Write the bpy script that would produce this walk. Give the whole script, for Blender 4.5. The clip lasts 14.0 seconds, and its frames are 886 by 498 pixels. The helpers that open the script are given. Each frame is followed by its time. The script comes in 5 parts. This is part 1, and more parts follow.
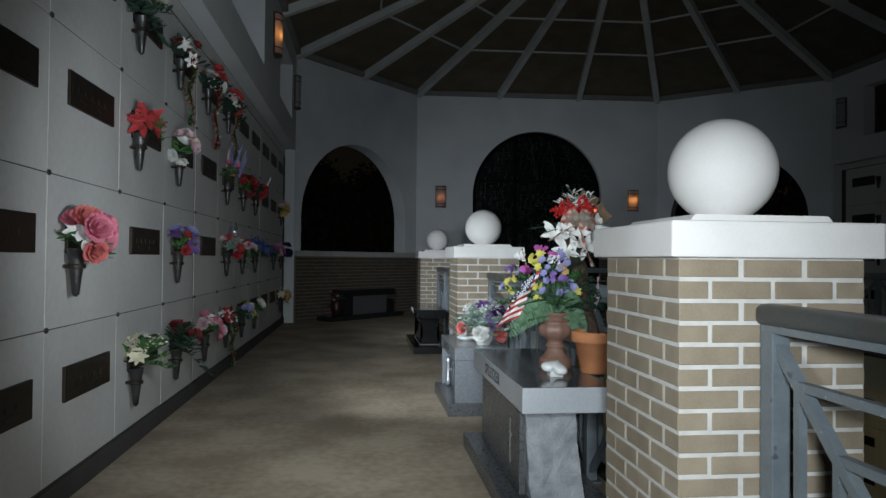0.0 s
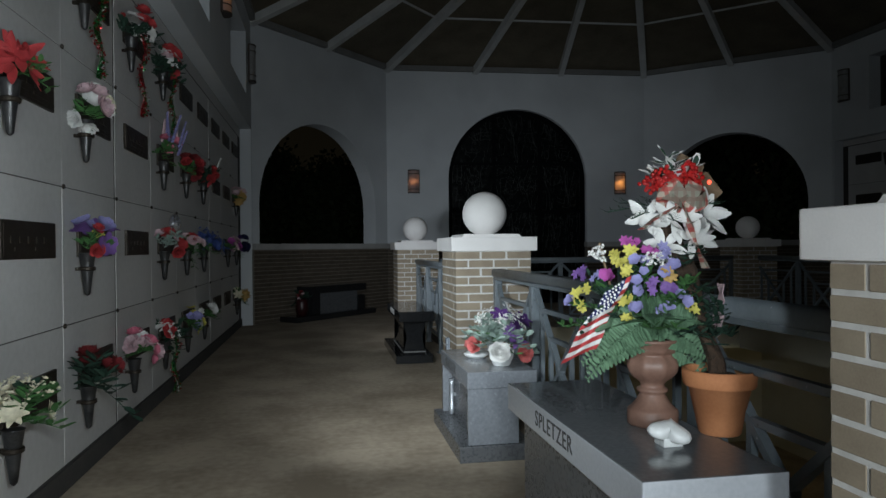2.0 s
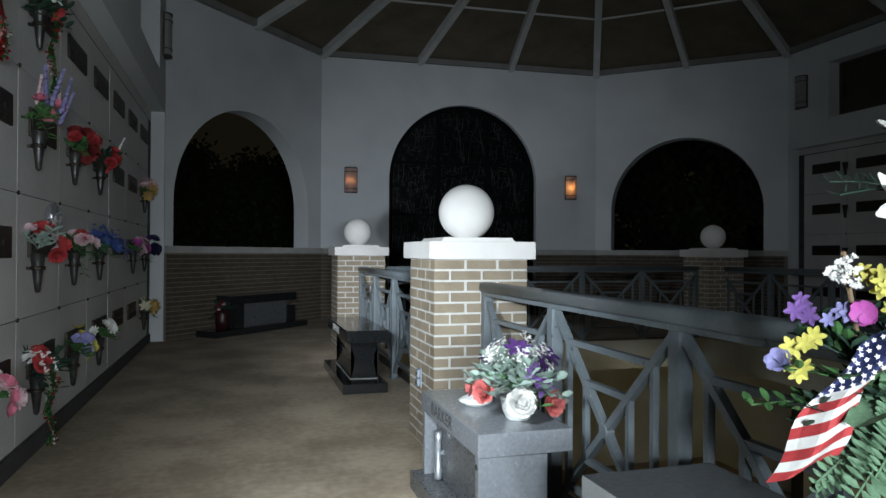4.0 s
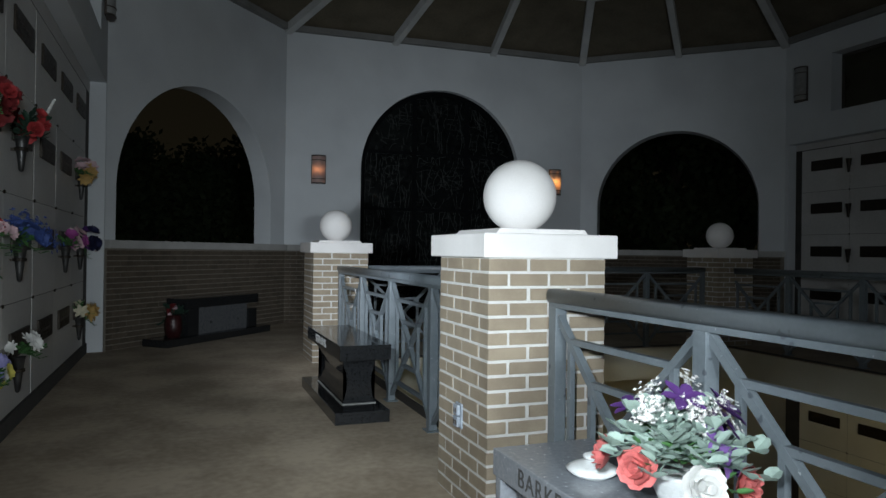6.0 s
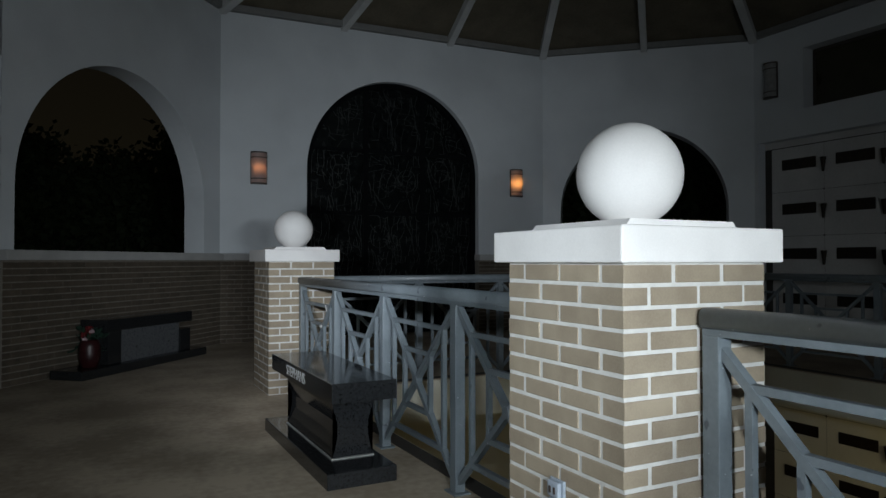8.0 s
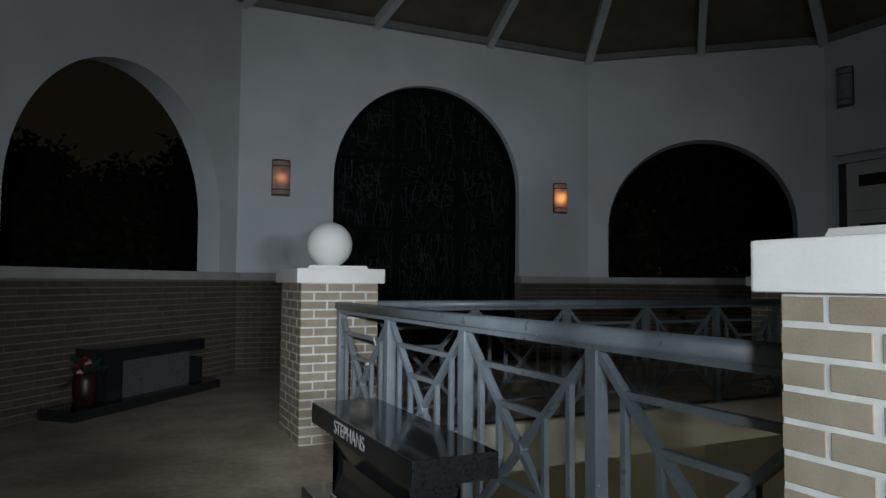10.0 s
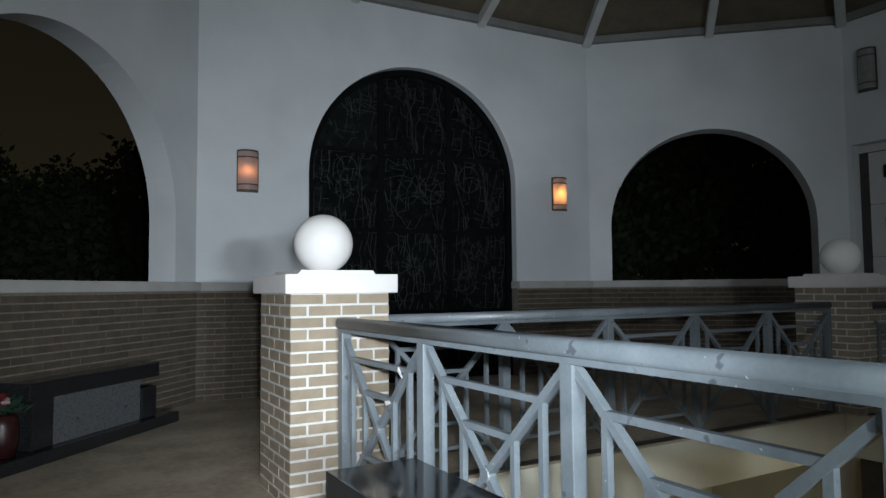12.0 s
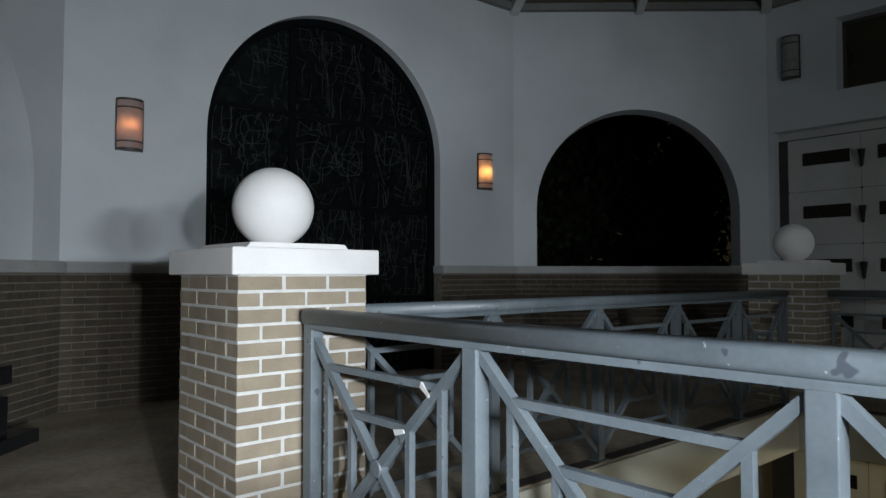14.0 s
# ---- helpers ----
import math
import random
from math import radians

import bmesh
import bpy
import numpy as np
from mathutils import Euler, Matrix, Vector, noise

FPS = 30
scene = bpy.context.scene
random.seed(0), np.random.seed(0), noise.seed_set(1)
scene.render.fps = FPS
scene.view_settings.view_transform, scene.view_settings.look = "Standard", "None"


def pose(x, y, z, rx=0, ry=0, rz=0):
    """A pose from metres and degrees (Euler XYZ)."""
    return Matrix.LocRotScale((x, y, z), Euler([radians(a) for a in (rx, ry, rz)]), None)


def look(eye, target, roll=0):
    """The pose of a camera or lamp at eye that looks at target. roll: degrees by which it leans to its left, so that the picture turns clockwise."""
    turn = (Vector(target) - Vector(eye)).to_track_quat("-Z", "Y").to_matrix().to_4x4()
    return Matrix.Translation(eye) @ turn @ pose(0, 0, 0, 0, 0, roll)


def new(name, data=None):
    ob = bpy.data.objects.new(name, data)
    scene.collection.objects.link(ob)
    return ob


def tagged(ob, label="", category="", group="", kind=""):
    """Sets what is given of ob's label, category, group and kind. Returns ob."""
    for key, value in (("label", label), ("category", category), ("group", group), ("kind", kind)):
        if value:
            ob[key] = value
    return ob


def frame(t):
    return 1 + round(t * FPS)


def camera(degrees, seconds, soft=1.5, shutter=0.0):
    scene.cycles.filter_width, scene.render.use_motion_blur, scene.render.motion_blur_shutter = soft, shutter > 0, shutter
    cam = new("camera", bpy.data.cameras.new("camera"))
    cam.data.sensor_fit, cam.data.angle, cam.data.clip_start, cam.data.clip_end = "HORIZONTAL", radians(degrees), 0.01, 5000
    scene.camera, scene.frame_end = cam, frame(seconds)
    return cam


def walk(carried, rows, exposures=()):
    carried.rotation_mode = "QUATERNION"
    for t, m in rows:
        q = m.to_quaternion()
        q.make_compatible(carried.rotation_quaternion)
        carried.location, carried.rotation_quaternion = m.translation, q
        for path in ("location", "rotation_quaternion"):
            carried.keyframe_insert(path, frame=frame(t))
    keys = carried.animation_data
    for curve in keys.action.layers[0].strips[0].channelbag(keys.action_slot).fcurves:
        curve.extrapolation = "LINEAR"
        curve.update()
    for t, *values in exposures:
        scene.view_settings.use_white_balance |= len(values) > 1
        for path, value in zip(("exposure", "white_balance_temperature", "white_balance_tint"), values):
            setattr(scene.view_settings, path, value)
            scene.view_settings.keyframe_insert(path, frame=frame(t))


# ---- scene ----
# ---------------------------------------------------------------- camera and its walk
cam = camera(66.3, 14.0)
METRES, EYE, TILT, LEAN, TURN = 9.0, 1.23, -0.6, 0.0, -6.7
ROWS = [
    (0.0, 0.0, 0.0, 0.0, -0.01, 1.45, -0.57),
    (0.5, 0.0025, 0.0385, 0.0041, -6.93, 1.89, -1.48),
    (1.0, -0.0079, 0.0762, 0.0023, -10.16, 2.16, -1.57),
    (1.5, -0.023, 0.1082, 0.0047, -10.19, 1.54, -0.09),
    (2.0, -0.0289, 0.1468, 0.0071, -3.18, 0.43, 0.54),
    (2.5, -0.038, 0.1826, 0.0069, -0.21, 2.31, -0.23),
    (3.0, -0.0496, 0.2157, 0.0088, -0.89, 2.05, -0.17),
    (3.5, -0.0534, 0.2512, 0.0088, -6.16, 1.26, 0.37),
    (6.0, -0.0912, 0.4235, 0.0083, -14.07, 0.87, -0.63),
    (6.5, -0.1042, 0.455, 0.0076, -17.0, 0.87, 0.14),
    (7.0, -0.1055, 0.4925, 0.009, -20.93, 0.69, 0.55),
    (7.5, -0.1118, 0.5273, 0.0087, -20.54, 1.65, 0.12),
    (8.0, -0.1201, 0.5639, 0.0081, -20.57, 1.57, 0.23),
    (8.5, -0.1175, 0.6008, 0.0085, -22.93, 0.36, 0.86),
    (9.0, -0.1191, 0.6331, 0.0104, -22.54, 2.68, 0.32),
    (11.5, -0.131, 0.8037, 0.0109, -17.38, 3.12, 0.47),
    (12.0, -0.1266, 0.8423, 0.0129, -23.45, 3.88, 0.75),
    (12.5, -0.1289, 0.8758, 0.0115, -24.4, 4.63, 0.17),
    (13.0, -0.1358, 0.9077, 0.0126, -29.01, 3.97, 0.45),
    (13.5, -0.1379, 0.9438, 0.0103, -34.19, 2.07, 0.47),
    (14.0, -0.1397, 0.9789, 0.012, -34.49, 2.64, 0.34),
]
EXPOSURES = [(0.0, -0.10), (1.0, -0.42), (1.5, -0.55), (2.0, -0.15), (2.5, 0.52), (3.5, 0.68), (6.0, 0.65), (7.5, 0.6), (9.0, 0.12), (11.5, 1.45), (12.5, 1.72), (14.0, 1.35)]
walk(cam, [(t, pose(0, 0, EYE, TILT, LEAN, TURN) @ pose(METRES * x, METRES * y, METRES * z, 90 + pitch, roll, yaw))
           for t, x, y, z, yaw, pitch, roll in ROWS], EXPOSURES)

# ---------------------------------------------------------------- night sky and lamps
world = bpy.data.worlds.new("night")
scene.world = world
world.use_nodes = True
wn, wl = world.node_tree.nodes, world.node_tree.links
coord = wn.new("ShaderNodeTexCoord")
split = wn.new("ShaderNodeSeparateXYZ")
wl.new(coord.outputs["Generated"], split.inputs[0])
ramp = wn.new("ShaderNodeValToRGB")
ramp.color_ramp.elements[0].position, ramp.color_ramp.elements[0].color = 0.0, (0.0140, 0.0118, 0.0066, 1)
ramp.color_ramp.elements[1].position, ramp.color_ramp.elements[1].color = 0.45, (0.0050, 0.0040, 0.0030, 1)
wl.new(split.outputs["Z"], ramp.inputs[0])
wl.new(ramp.outputs[0], wn["Background"].inputs["Color"])
wn["Background"].inputs["Strength"].default_value = 0.35


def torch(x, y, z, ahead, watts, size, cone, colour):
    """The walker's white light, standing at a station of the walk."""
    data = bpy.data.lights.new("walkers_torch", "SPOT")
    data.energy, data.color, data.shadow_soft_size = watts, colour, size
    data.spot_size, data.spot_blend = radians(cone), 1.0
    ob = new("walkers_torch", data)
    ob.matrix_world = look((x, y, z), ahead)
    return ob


# seven fixed spots, all lit at once, stand in for the one carried light
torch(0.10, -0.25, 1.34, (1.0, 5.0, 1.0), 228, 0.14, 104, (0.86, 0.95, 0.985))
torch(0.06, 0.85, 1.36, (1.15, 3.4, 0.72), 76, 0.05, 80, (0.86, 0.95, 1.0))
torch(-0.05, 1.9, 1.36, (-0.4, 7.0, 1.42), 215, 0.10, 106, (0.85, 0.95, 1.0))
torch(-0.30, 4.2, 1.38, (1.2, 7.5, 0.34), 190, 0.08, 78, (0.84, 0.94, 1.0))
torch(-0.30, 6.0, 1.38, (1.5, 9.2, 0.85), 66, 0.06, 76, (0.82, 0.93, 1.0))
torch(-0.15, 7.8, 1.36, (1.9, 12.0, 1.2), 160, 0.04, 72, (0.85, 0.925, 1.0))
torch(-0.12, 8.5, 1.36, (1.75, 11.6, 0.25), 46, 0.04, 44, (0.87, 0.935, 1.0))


# a dim yellowish lamp under the gallery slab of the storey below
below = bpy.data.lights.new("lower_storey_lamp", "POINT")
below.energy, below.color, below.shadow_soft_size = 24, (1.0, 0.88, 0.50), 0.05
new("lower_storey_lamp", below).location = (8.2, 8.2, -0.66)


# ---------------------------------------------------------------- materials
def nodes_of(m):
    m.use_nodes = True
    return m.node_tree.nodes, m.node_tree.links


def surface(name, low, high, rough=0.7, metal=0.0, scale=6.0, fine=60.0, bump=0.15, relief=0.004, per_piece=0.0, coat=0.0, spread=0.12, sheen=0.5):
    """A painted, cast or cut surface: two scales of tone between low and high, uneven gloss and fine relief."""
    m = bpy.data.materials.new(name)
    n, l = nodes_of(m)
    b = n["Principled BSDF"]
    tc = n.new("ShaderNodeTexCoord")
    big, small = n.new("ShaderNodeTexNoise"), n.new("ShaderNodeTexNoise")
    big.inputs["Scale"].default_value, big.inputs["Detail"].default_value = scale, 5
    small.inputs["Scale"].default_value, small.inputs["Detail"].default_value = fine, 4
    geo = n.new("ShaderNodeNewGeometry")
    for t in (big, small):
        l.new(geo.outputs["Position"], t.inputs["Vector"])
    mix = n.new("ShaderNodeMath")
    mix.operation = "MULTIPLY_ADD"
    l.new(small.outputs[0], mix.inputs[0])
    mix.inputs[1].default_value = 0.45
    l.new(big.outputs[0], mix.inputs[2])
    tone = n.new("ShaderNodeMapRange")
    tone.inputs[1].default_value, tone.inputs[2].default_value = 0.72 - 2.2 * spread, 0.72 + 2.2 * spread
    l.new(mix.outputs[0], tone.inputs[0])
    src = tone.outputs[0]
    if per_piece:
        info = n.new("ShaderNodeObjectInfo")
        add = n.new("ShaderNodeMath")
        add.operation = "MULTIPLY_ADD"
        l.new(info.outputs["Random"], add.inputs[0])
        add.inputs[1].default_value = per_piece
        l.new(src, add.inputs[2])
        sub = n.new("ShaderNodeMath")
        sub.operation = "SUBTRACT"
        sub.use_clamp = True
        l.new(add.outputs[0], sub.inputs[0])
        sub.inputs[1].default_value = per_piece / 2
        src = sub.outputs[0]
    col = n.new("ShaderNodeMix")
    col.data_type = "RGBA"
    l.new(src, col.inputs[0])
    col.inputs[6].default_value, col.inputs[7].default_value = (*low, 1), (*high, 1)
    l.new(col.outputs[2], b.inputs["Base Color"])
    ro = n.new("ShaderNodeMapRange")
    ro.inputs[1].default_value, ro.inputs[2].default_value = 0.3, 0.7
    ro.inputs[3].default_value, ro.inputs[4].default_value = max(0.03, rough - 0.08), min(1, rough + 0.08)
    l.new(big.outputs[0], ro.inputs[0])
    l.new(ro.outputs[0], b.inputs["Roughness"])
    b.inputs["Metallic"].default_value = metal
    b.inputs["Specular IOR Level"].default_value = sheen
    b.inputs["Coat Weight"].default_value = coat
    if bump:
        bp = n.new("ShaderNodeBump")
        bp.inputs["Strength"].default_value, bp.inputs["Distance"].default_value = bump, relief
        l.new(mix.outputs[0], bp.inputs["Height"])
        l.new(bp.outputs[0], b.inputs["Normal"])
    return m


def glow(name, colour, strength):
    m = bpy.data.materials.new(name)
    n, l = nodes_of(m)
    b = n["Principled BSDF"]
    b.inputs["Base Color"].default_value = (0.6, 0.35, 0.15, 1)
    b.inputs["Emission Color"].default_value = (*colour, 1)
    b.inputs["Emission Strength"].default_value = strength
    return m


STUCCO = surface("stucco_paint", (0.535, 0.56, 0.59), (0.645, 0.675, 0.705), 0.9, scale=1.2, fine=90, bump=0.25, relief=0.003)
CAST = surface("cast_stone", (0.72, 0.70, 0.69), (0.82, 0.80, 0.79), 0.8, scale=5, fine=140, bump=0.1, relief=0.002)
BRICK = surface("tan_brick", (0.238, 0.192, 0.140), (0.338, 0.280, 0.205), 0.85, scale=9, fine=180, bump=0.5, relief=0.002, per_piece=0.4)
# brick, mortar and sill of the parapets, each darker than on the piers
PARAPET_BRICK = surface("dark_parapet_brick", (0.060, 0.047, 0.034), (0.115, 0.090, 0.066), 0.9, scale=9, fine=180, bump=0.5, relief=0.002, per_piece=0.5)
PARAPET_MORTAR = surface("dark_parapet_mortar", (0.14, 0.125, 0.105), (0.25, 0.225, 0.19), 0.95, scale=20, fine=220, bump=0.4, relief=0.002)
SILL_STONE = surface("grey_sill_stone", (0.36, 0.355, 0.35), (0.48, 0.475, 0.465), 0.85, scale=4, fine=120, bump=0.15, relief=0.002)
MORTAR = surface("mortar", (0.52, 0.51, 0.49), (0.66, 0.65, 0.63), 0.95, scale=20, fine=220, bump=0.4, relief=0.002)
STEEL = surface("blue_grey_paint", (0.118, 0.142, 0.160), (0.175, 0.204, 0.226), 0.42, scale=7, fine=60, bump=0.08, relief=0.002)
n, l = STEEL.node_tree.nodes, STEEL.node_tree.links
src = n["Principled BSDF"].inputs["Base Color"].links[0].from_socket
for size, cut, tone in ((14.0, 0.69, (0.075, 0.088, 0.105, 1)), (52.0, 0.735, (0.42, 0.45, 0.48, 1))):
    spots, mask, over = n.new("ShaderNodeTexNoise"), n.new("ShaderNodeMapRange"), n.new("ShaderNodeMix")
    spots.inputs["Scale"].default_value, spots.inputs["Detail"].default_value = size, 2
    place = n.new("ShaderNodeNewGeometry")
    l.new(place.outputs["Position"], spots.inputs["Vector"])
    mask.inputs[1].default_value, mask.inputs[2].default_value = cut, cut + 0.03
    l.new(spots.outputs[0], mask.inputs[0])
    over.data_type = "RGBA"
    l.new(mask.outputs[0], over.inputs[0])
    l.new(src, over.inputs[6])
    over.inputs[7].default_value = tone
    src = over.outputs[2]
l.new(src, n["Principled BSDF"].inputs["Base Color"])
FLOORING = surface("brown_concrete", (0.28, 0.225, 0.165), (0.45, 0.375, 0.285), 0.8, scale=1.7, fine=19, bump=0.25, relief=0.003, spread=0.065)
CRYPT = surface("grey_marble", (0.46, 0.455, 0.45), (0.60, 0.595, 0.59), 0.45, scale=1.6, fine=25, bump=0.04, relief=0.001, per_piece=0.35)
CREAM = surface("cream_paint", (0.64, 0.615, 0.50), (0.76, 0.74, 0.63), 0.85, scale=1.5, fine=70, bump=0.15)
JOINT = surface("dark_joint", (0.03, 0.03, 0.03), (0.07, 0.065, 0.06), 0.9)
BRONZE = surface("dark_bronze", (0.018, 0.014, 0.011), (0.045, 0.035, 0.026), 0.5, 0.6, scale=20, fine=150, bump=0.5, relief=0.002, per_piece=0.3)
SILVER = surface("silvery_metal", (0.35, 0.38, 0.42), (0.55, 0.58, 0.62), 0.35, 0.7, scale=15, fine=120)
PEWTER = surface("bronze_vase", (0.035, 0.035, 0.037), (0.085, 0.085, 0.085), 0.4, 0.7, scale=15, fine=120, bump=0.2, relief=0.001)
BOARDS = surface("brown_roof_boards", (0.085, 0.072, 0.048), (0.16, 0.135, 0.095), 0.85, scale=2.5, fine=25, bump=0.4, relief=0.006)
RAFTER = surface("pale_rafter_paint", (0.46, 0.47, 0.47), (0.62, 0.63, 0.63), 0.8, scale=3, fine=40, bump=0.25, relief=0.004)
PLATE = surface("weathered_eave_board", (0.16, 0.16, 0.155), (0.24, 0.24, 0.235), 0.85, scale=3, fine=40, bump=0.25, relief=0.004)
GREY_GRANITE = surface("grey_granite", (0.14, 0.153, 0.172), (0.245, 0.262, 0.288), 0.2, scale=60, fine=420, bump=0.03, relief=0.001, spread=0.2)
LIGHT_GRANITE = surface("light_granite", (0.40, 0.425, 0.465), (0.52, 0.545, 0.585), 0.16, scale=70, fine=420, bump=0.03, relief=0.001, spread=0.2)
DARK_GRANITE = surface("dark_granite", (0.06, 0.065, 0.07), (0.13, 0.135, 0.145), 0.3, scale=60, fine=420, bump=0.02, relief=0.001, spread=0.2)
ROCK_GRANITE = surface("rock_pitched_granite", (0.24, 0.26, 0.285), (0.44, 0.465, 0.50), 0.7, scale=14, fine=120, bump=0.8, relief=0.012)
# polished seat top, darkened in its colour for the dark ceiling it mirrors
POLISHED_DARK_REFLECTION = surface("polished_top_with_dark_reflection", (0.10, 0.108, 0.118), (0.16, 0.17, 0.182), 0.12, scale=60, fine=420, bump=0.01, relief=0.001, spread=0.2)
BLACK_GRANITE = surface("black_granite", (0.008, 0.009, 0.010), (0.024, 0.025, 0.027), 0.10, scale=80, fine=500, bump=0.0)
TERRACOTTA = surface("terracotta", (0.42, 0.16, 0.065), (0.55, 0.23, 0.10), 0.8, scale=10, fine=90, bump=0.2, relief=0.002)
BROWN_URN = surface("brown_urn_plastic", (0.145, 0.078, 0.058), (0.25, 0.145, 0.108), 0.5, scale=9, fine=70, bump=0.25, relief=0.003)
DARK_METAL = surface("dark_fixture_metal", (0.05, 0.04, 0.035), (0.10, 0.08, 0.07), 0.5, 0.5, scale=20, fine=120)
AMBER_BULB = glow("amber_bulb", (1.0, 0.46, 0.13), 15.0)
ROSY_BULB = glow("faint_amber_bulb", (1.0, 0.42, 0.17), 3.8)


def lamp_glass(name, colour):
    """Pale frosted glass that lets a bulb behind it shine through softly."""
    m = surface(name, [c * 0.85 for c in colour], colour, 0.5, scale=15, fine=80, bump=0.05)
    n, l = m.node_tree.nodes, m.node_tree.links
    back, mix = n.new("ShaderNodeBsdfTranslucent"), n.new("ShaderNodeMixShader")
    back.inputs["Color"].default_value = (0.85, 0.70, 0.62, 1)
    mix.inputs[0].default_value = 0.5
    l.new(n["Principled BSDF"].outputs[0], mix.inputs[1])
    l.new(back.outputs[0], mix.inputs[2])
    l.new(mix.outputs[0], n["Material Output"].inputs["Surface"])
    return m


ROSE_GLASS = lamp_glass("rose_frosted_glass", (0.58, 0.47, 0.46))
OLIVE_GLASS = surface("dark_olive_glass", (0.030, 0.028, 0.016), (0.05, 0.046, 0.028), 0.35, scale=3, fine=40, bump=0.05, sheen=0.3)
EDGE_STEEL = surface("dark_edge_strip", (0.035, 0.030, 0.026), (0.07, 0.06, 0.05), 0.7, scale=8, fine=70)
FROST = surface("unlit_frosted_glass", (0.20, 0.20, 0.20), (0.30, 0.30, 0.30), 0.4, scale=15, fine=80)
NIGHT_GLASS = surface("dark_leaded_glass", (0.002, 0.0028, 0.003), (0.009, 0.011, 0.011), 0.22, scale=9, fine=60, bump=0.3, relief=0.003, per_piece=0.8, sheen=0.25)
LEAD = surface("lead_came", (0.005, 0.006, 0.006), (0.054, 0.060, 0.059), 0.6, 0.0, scale=20, fine=150)
FRAME_BLACK = surface("black_window_frame", (0.002, 0.0025, 0.003), (0.006, 0.007, 0.008), 0.8, sheen=0.06)
LEAF_DARK = surface("night_foliage", (0.02, 0.035, 0.012), (0.05, 0.075, 0.03), 0.8)
BARK = surface("bark", (0.05, 0.04, 0.03), (0.10, 0.08, 0.06), 0.9)
SOIL = surface("dark_ground", (0.03, 0.035, 0.02), (0.07, 0.07, 0.045), 0.95)


# ---------------------------------------------------------------- mesh helpers
def link(name, bm, material, label="", category="", kind="", group=""):
    me = bpy.data.meshes.new(name)
    bmesh.ops.recalc_face_normals(bm, faces=bm.faces)
    bm.to_mesh(me)
    bm.free()
    me.materials.append(material)
    return tagged(new(name, me), label, category, group, kind)


def part(name, bm, material, parent, label="", smooth=False):
    ob = link(name, bm, material, label)
    ob.parent = parent
    if smooth:
        for p in ob.data.polygons:
            p.use_smooth = True
    return ob


def thing(name, label, category, m=None, group="", kind=""):
    ob = new(name)
    ob.empty_display_size = 0.1
    ob.matrix_basis = m or Matrix()
    return tagged(ob, label, category, group, kind)


def B():
    return bmesh.new()


def box(bm, x0, x1, y0, y1, z0, z1, bevel=0.0, m=None):
    vs = [bm.verts.new((x, y, z)) for x in (x0, x1) for y in (y0, y1) for z in (z0, z1)]
    fs = [bm.faces.new([vs[i] for i in q]) for q in ((0, 1, 3, 2), (4, 6, 7, 5), (0, 4, 5, 1), (2, 3, 7, 6), (0, 2, 6, 4), (1, 5, 7, 3))]
    out = vs
    if bevel:
        es = list({e for f in fs for e in f.edges})
        r = bmesh.ops.bevel(bm, geom=es, offset=bevel, segments=2, profile=0.6, affect="EDGES")
        out = list({v for f in r["faces"] for v in f.verts} | {v for v in vs if v.is_valid})
    if m:
        bmesh.ops.transform(bm, matrix=m, verts=[v for v in out if v.is_valid])
    return bm


def lathe(bm, profile, seg=28, centre=(0, 0, 0)):
    """A turned body from (radius, height) pairs."""
    rings = []
    for r, z in profile:
        rings.append([bm.verts.new((centre[0] + r * math.cos(2 * math.pi * i / seg), centre[1] + r * math.sin(2 * math.pi * i / seg), centre[2] + z)) for i in range(seg)])
    for a, b in zip(rings, rings[1:]):
        for i in range(seg):
            bm.faces.new((a[i], a[(i + 1) % seg], b[(i + 1) % seg], b[i]))
    bm.faces.new(rings[0][::-1])
    bm.faces.new(rings[-1])
    return bm


def bar(bm, a, b, w, d, up=(0, 0, 1)):
    """A straight bar of section w x d from a to b."""
    a, b = Vector(a), Vector(b)
    z = (b - a).normalized()
    x = z.cross(Vector(up))
    if x.length < 1e-4:
        x = Vector((1, 0, 0))
    x.normalize()
    y = z.cross(x)
    q = []
    for p in (a, b):
        q.append([bm.verts.new(p + x * sx * w / 2 + y * sy * d / 2) for sx, sy in ((-1, -1), (1, -1), (1, 1), (-1, 1))])
    bm.faces.new(q[0][::-1])
    bm.faces.new(q[1])
    for i in range(4):
        bm.faces.new((q[0][i], q[0][(i + 1) % 4], q[1][(i + 1) % 4], q[1][i]))
    return bm


def tube(bm, pts, r, seg=8):
    """A round rod or stem through points, with radius r (a number or one per point)."""
    pts = [Vector(p) for p in pts]
    rs = r if isinstance(r, (list, tuple)) else [r] * len(pts)
    rings = []
    for i, p in enumerate(pts):
        d = (pts[min(i + 1, len(pts) - 1)] - pts[max(i - 1, 0)]).normalized()
        x = d.orthogonal().normalized()
        y = d.cross(x)
        rings.append([bm.verts.new(p + (x * math.cos(2 * math.pi * k / seg) + y * math.sin(2 * math.pi * k / seg)) * rs[i]) for k in range(seg)])
    for a, b in zip(rings, rings[1:]):
        for k in range(seg):
            bm.faces.new((a[k], a[(k + 1) % seg], b[(k + 1) % seg], b[k]))
    bm.faces.new(rings[0][::-1])
    bm.faces.new(rings[-1])
    return bm


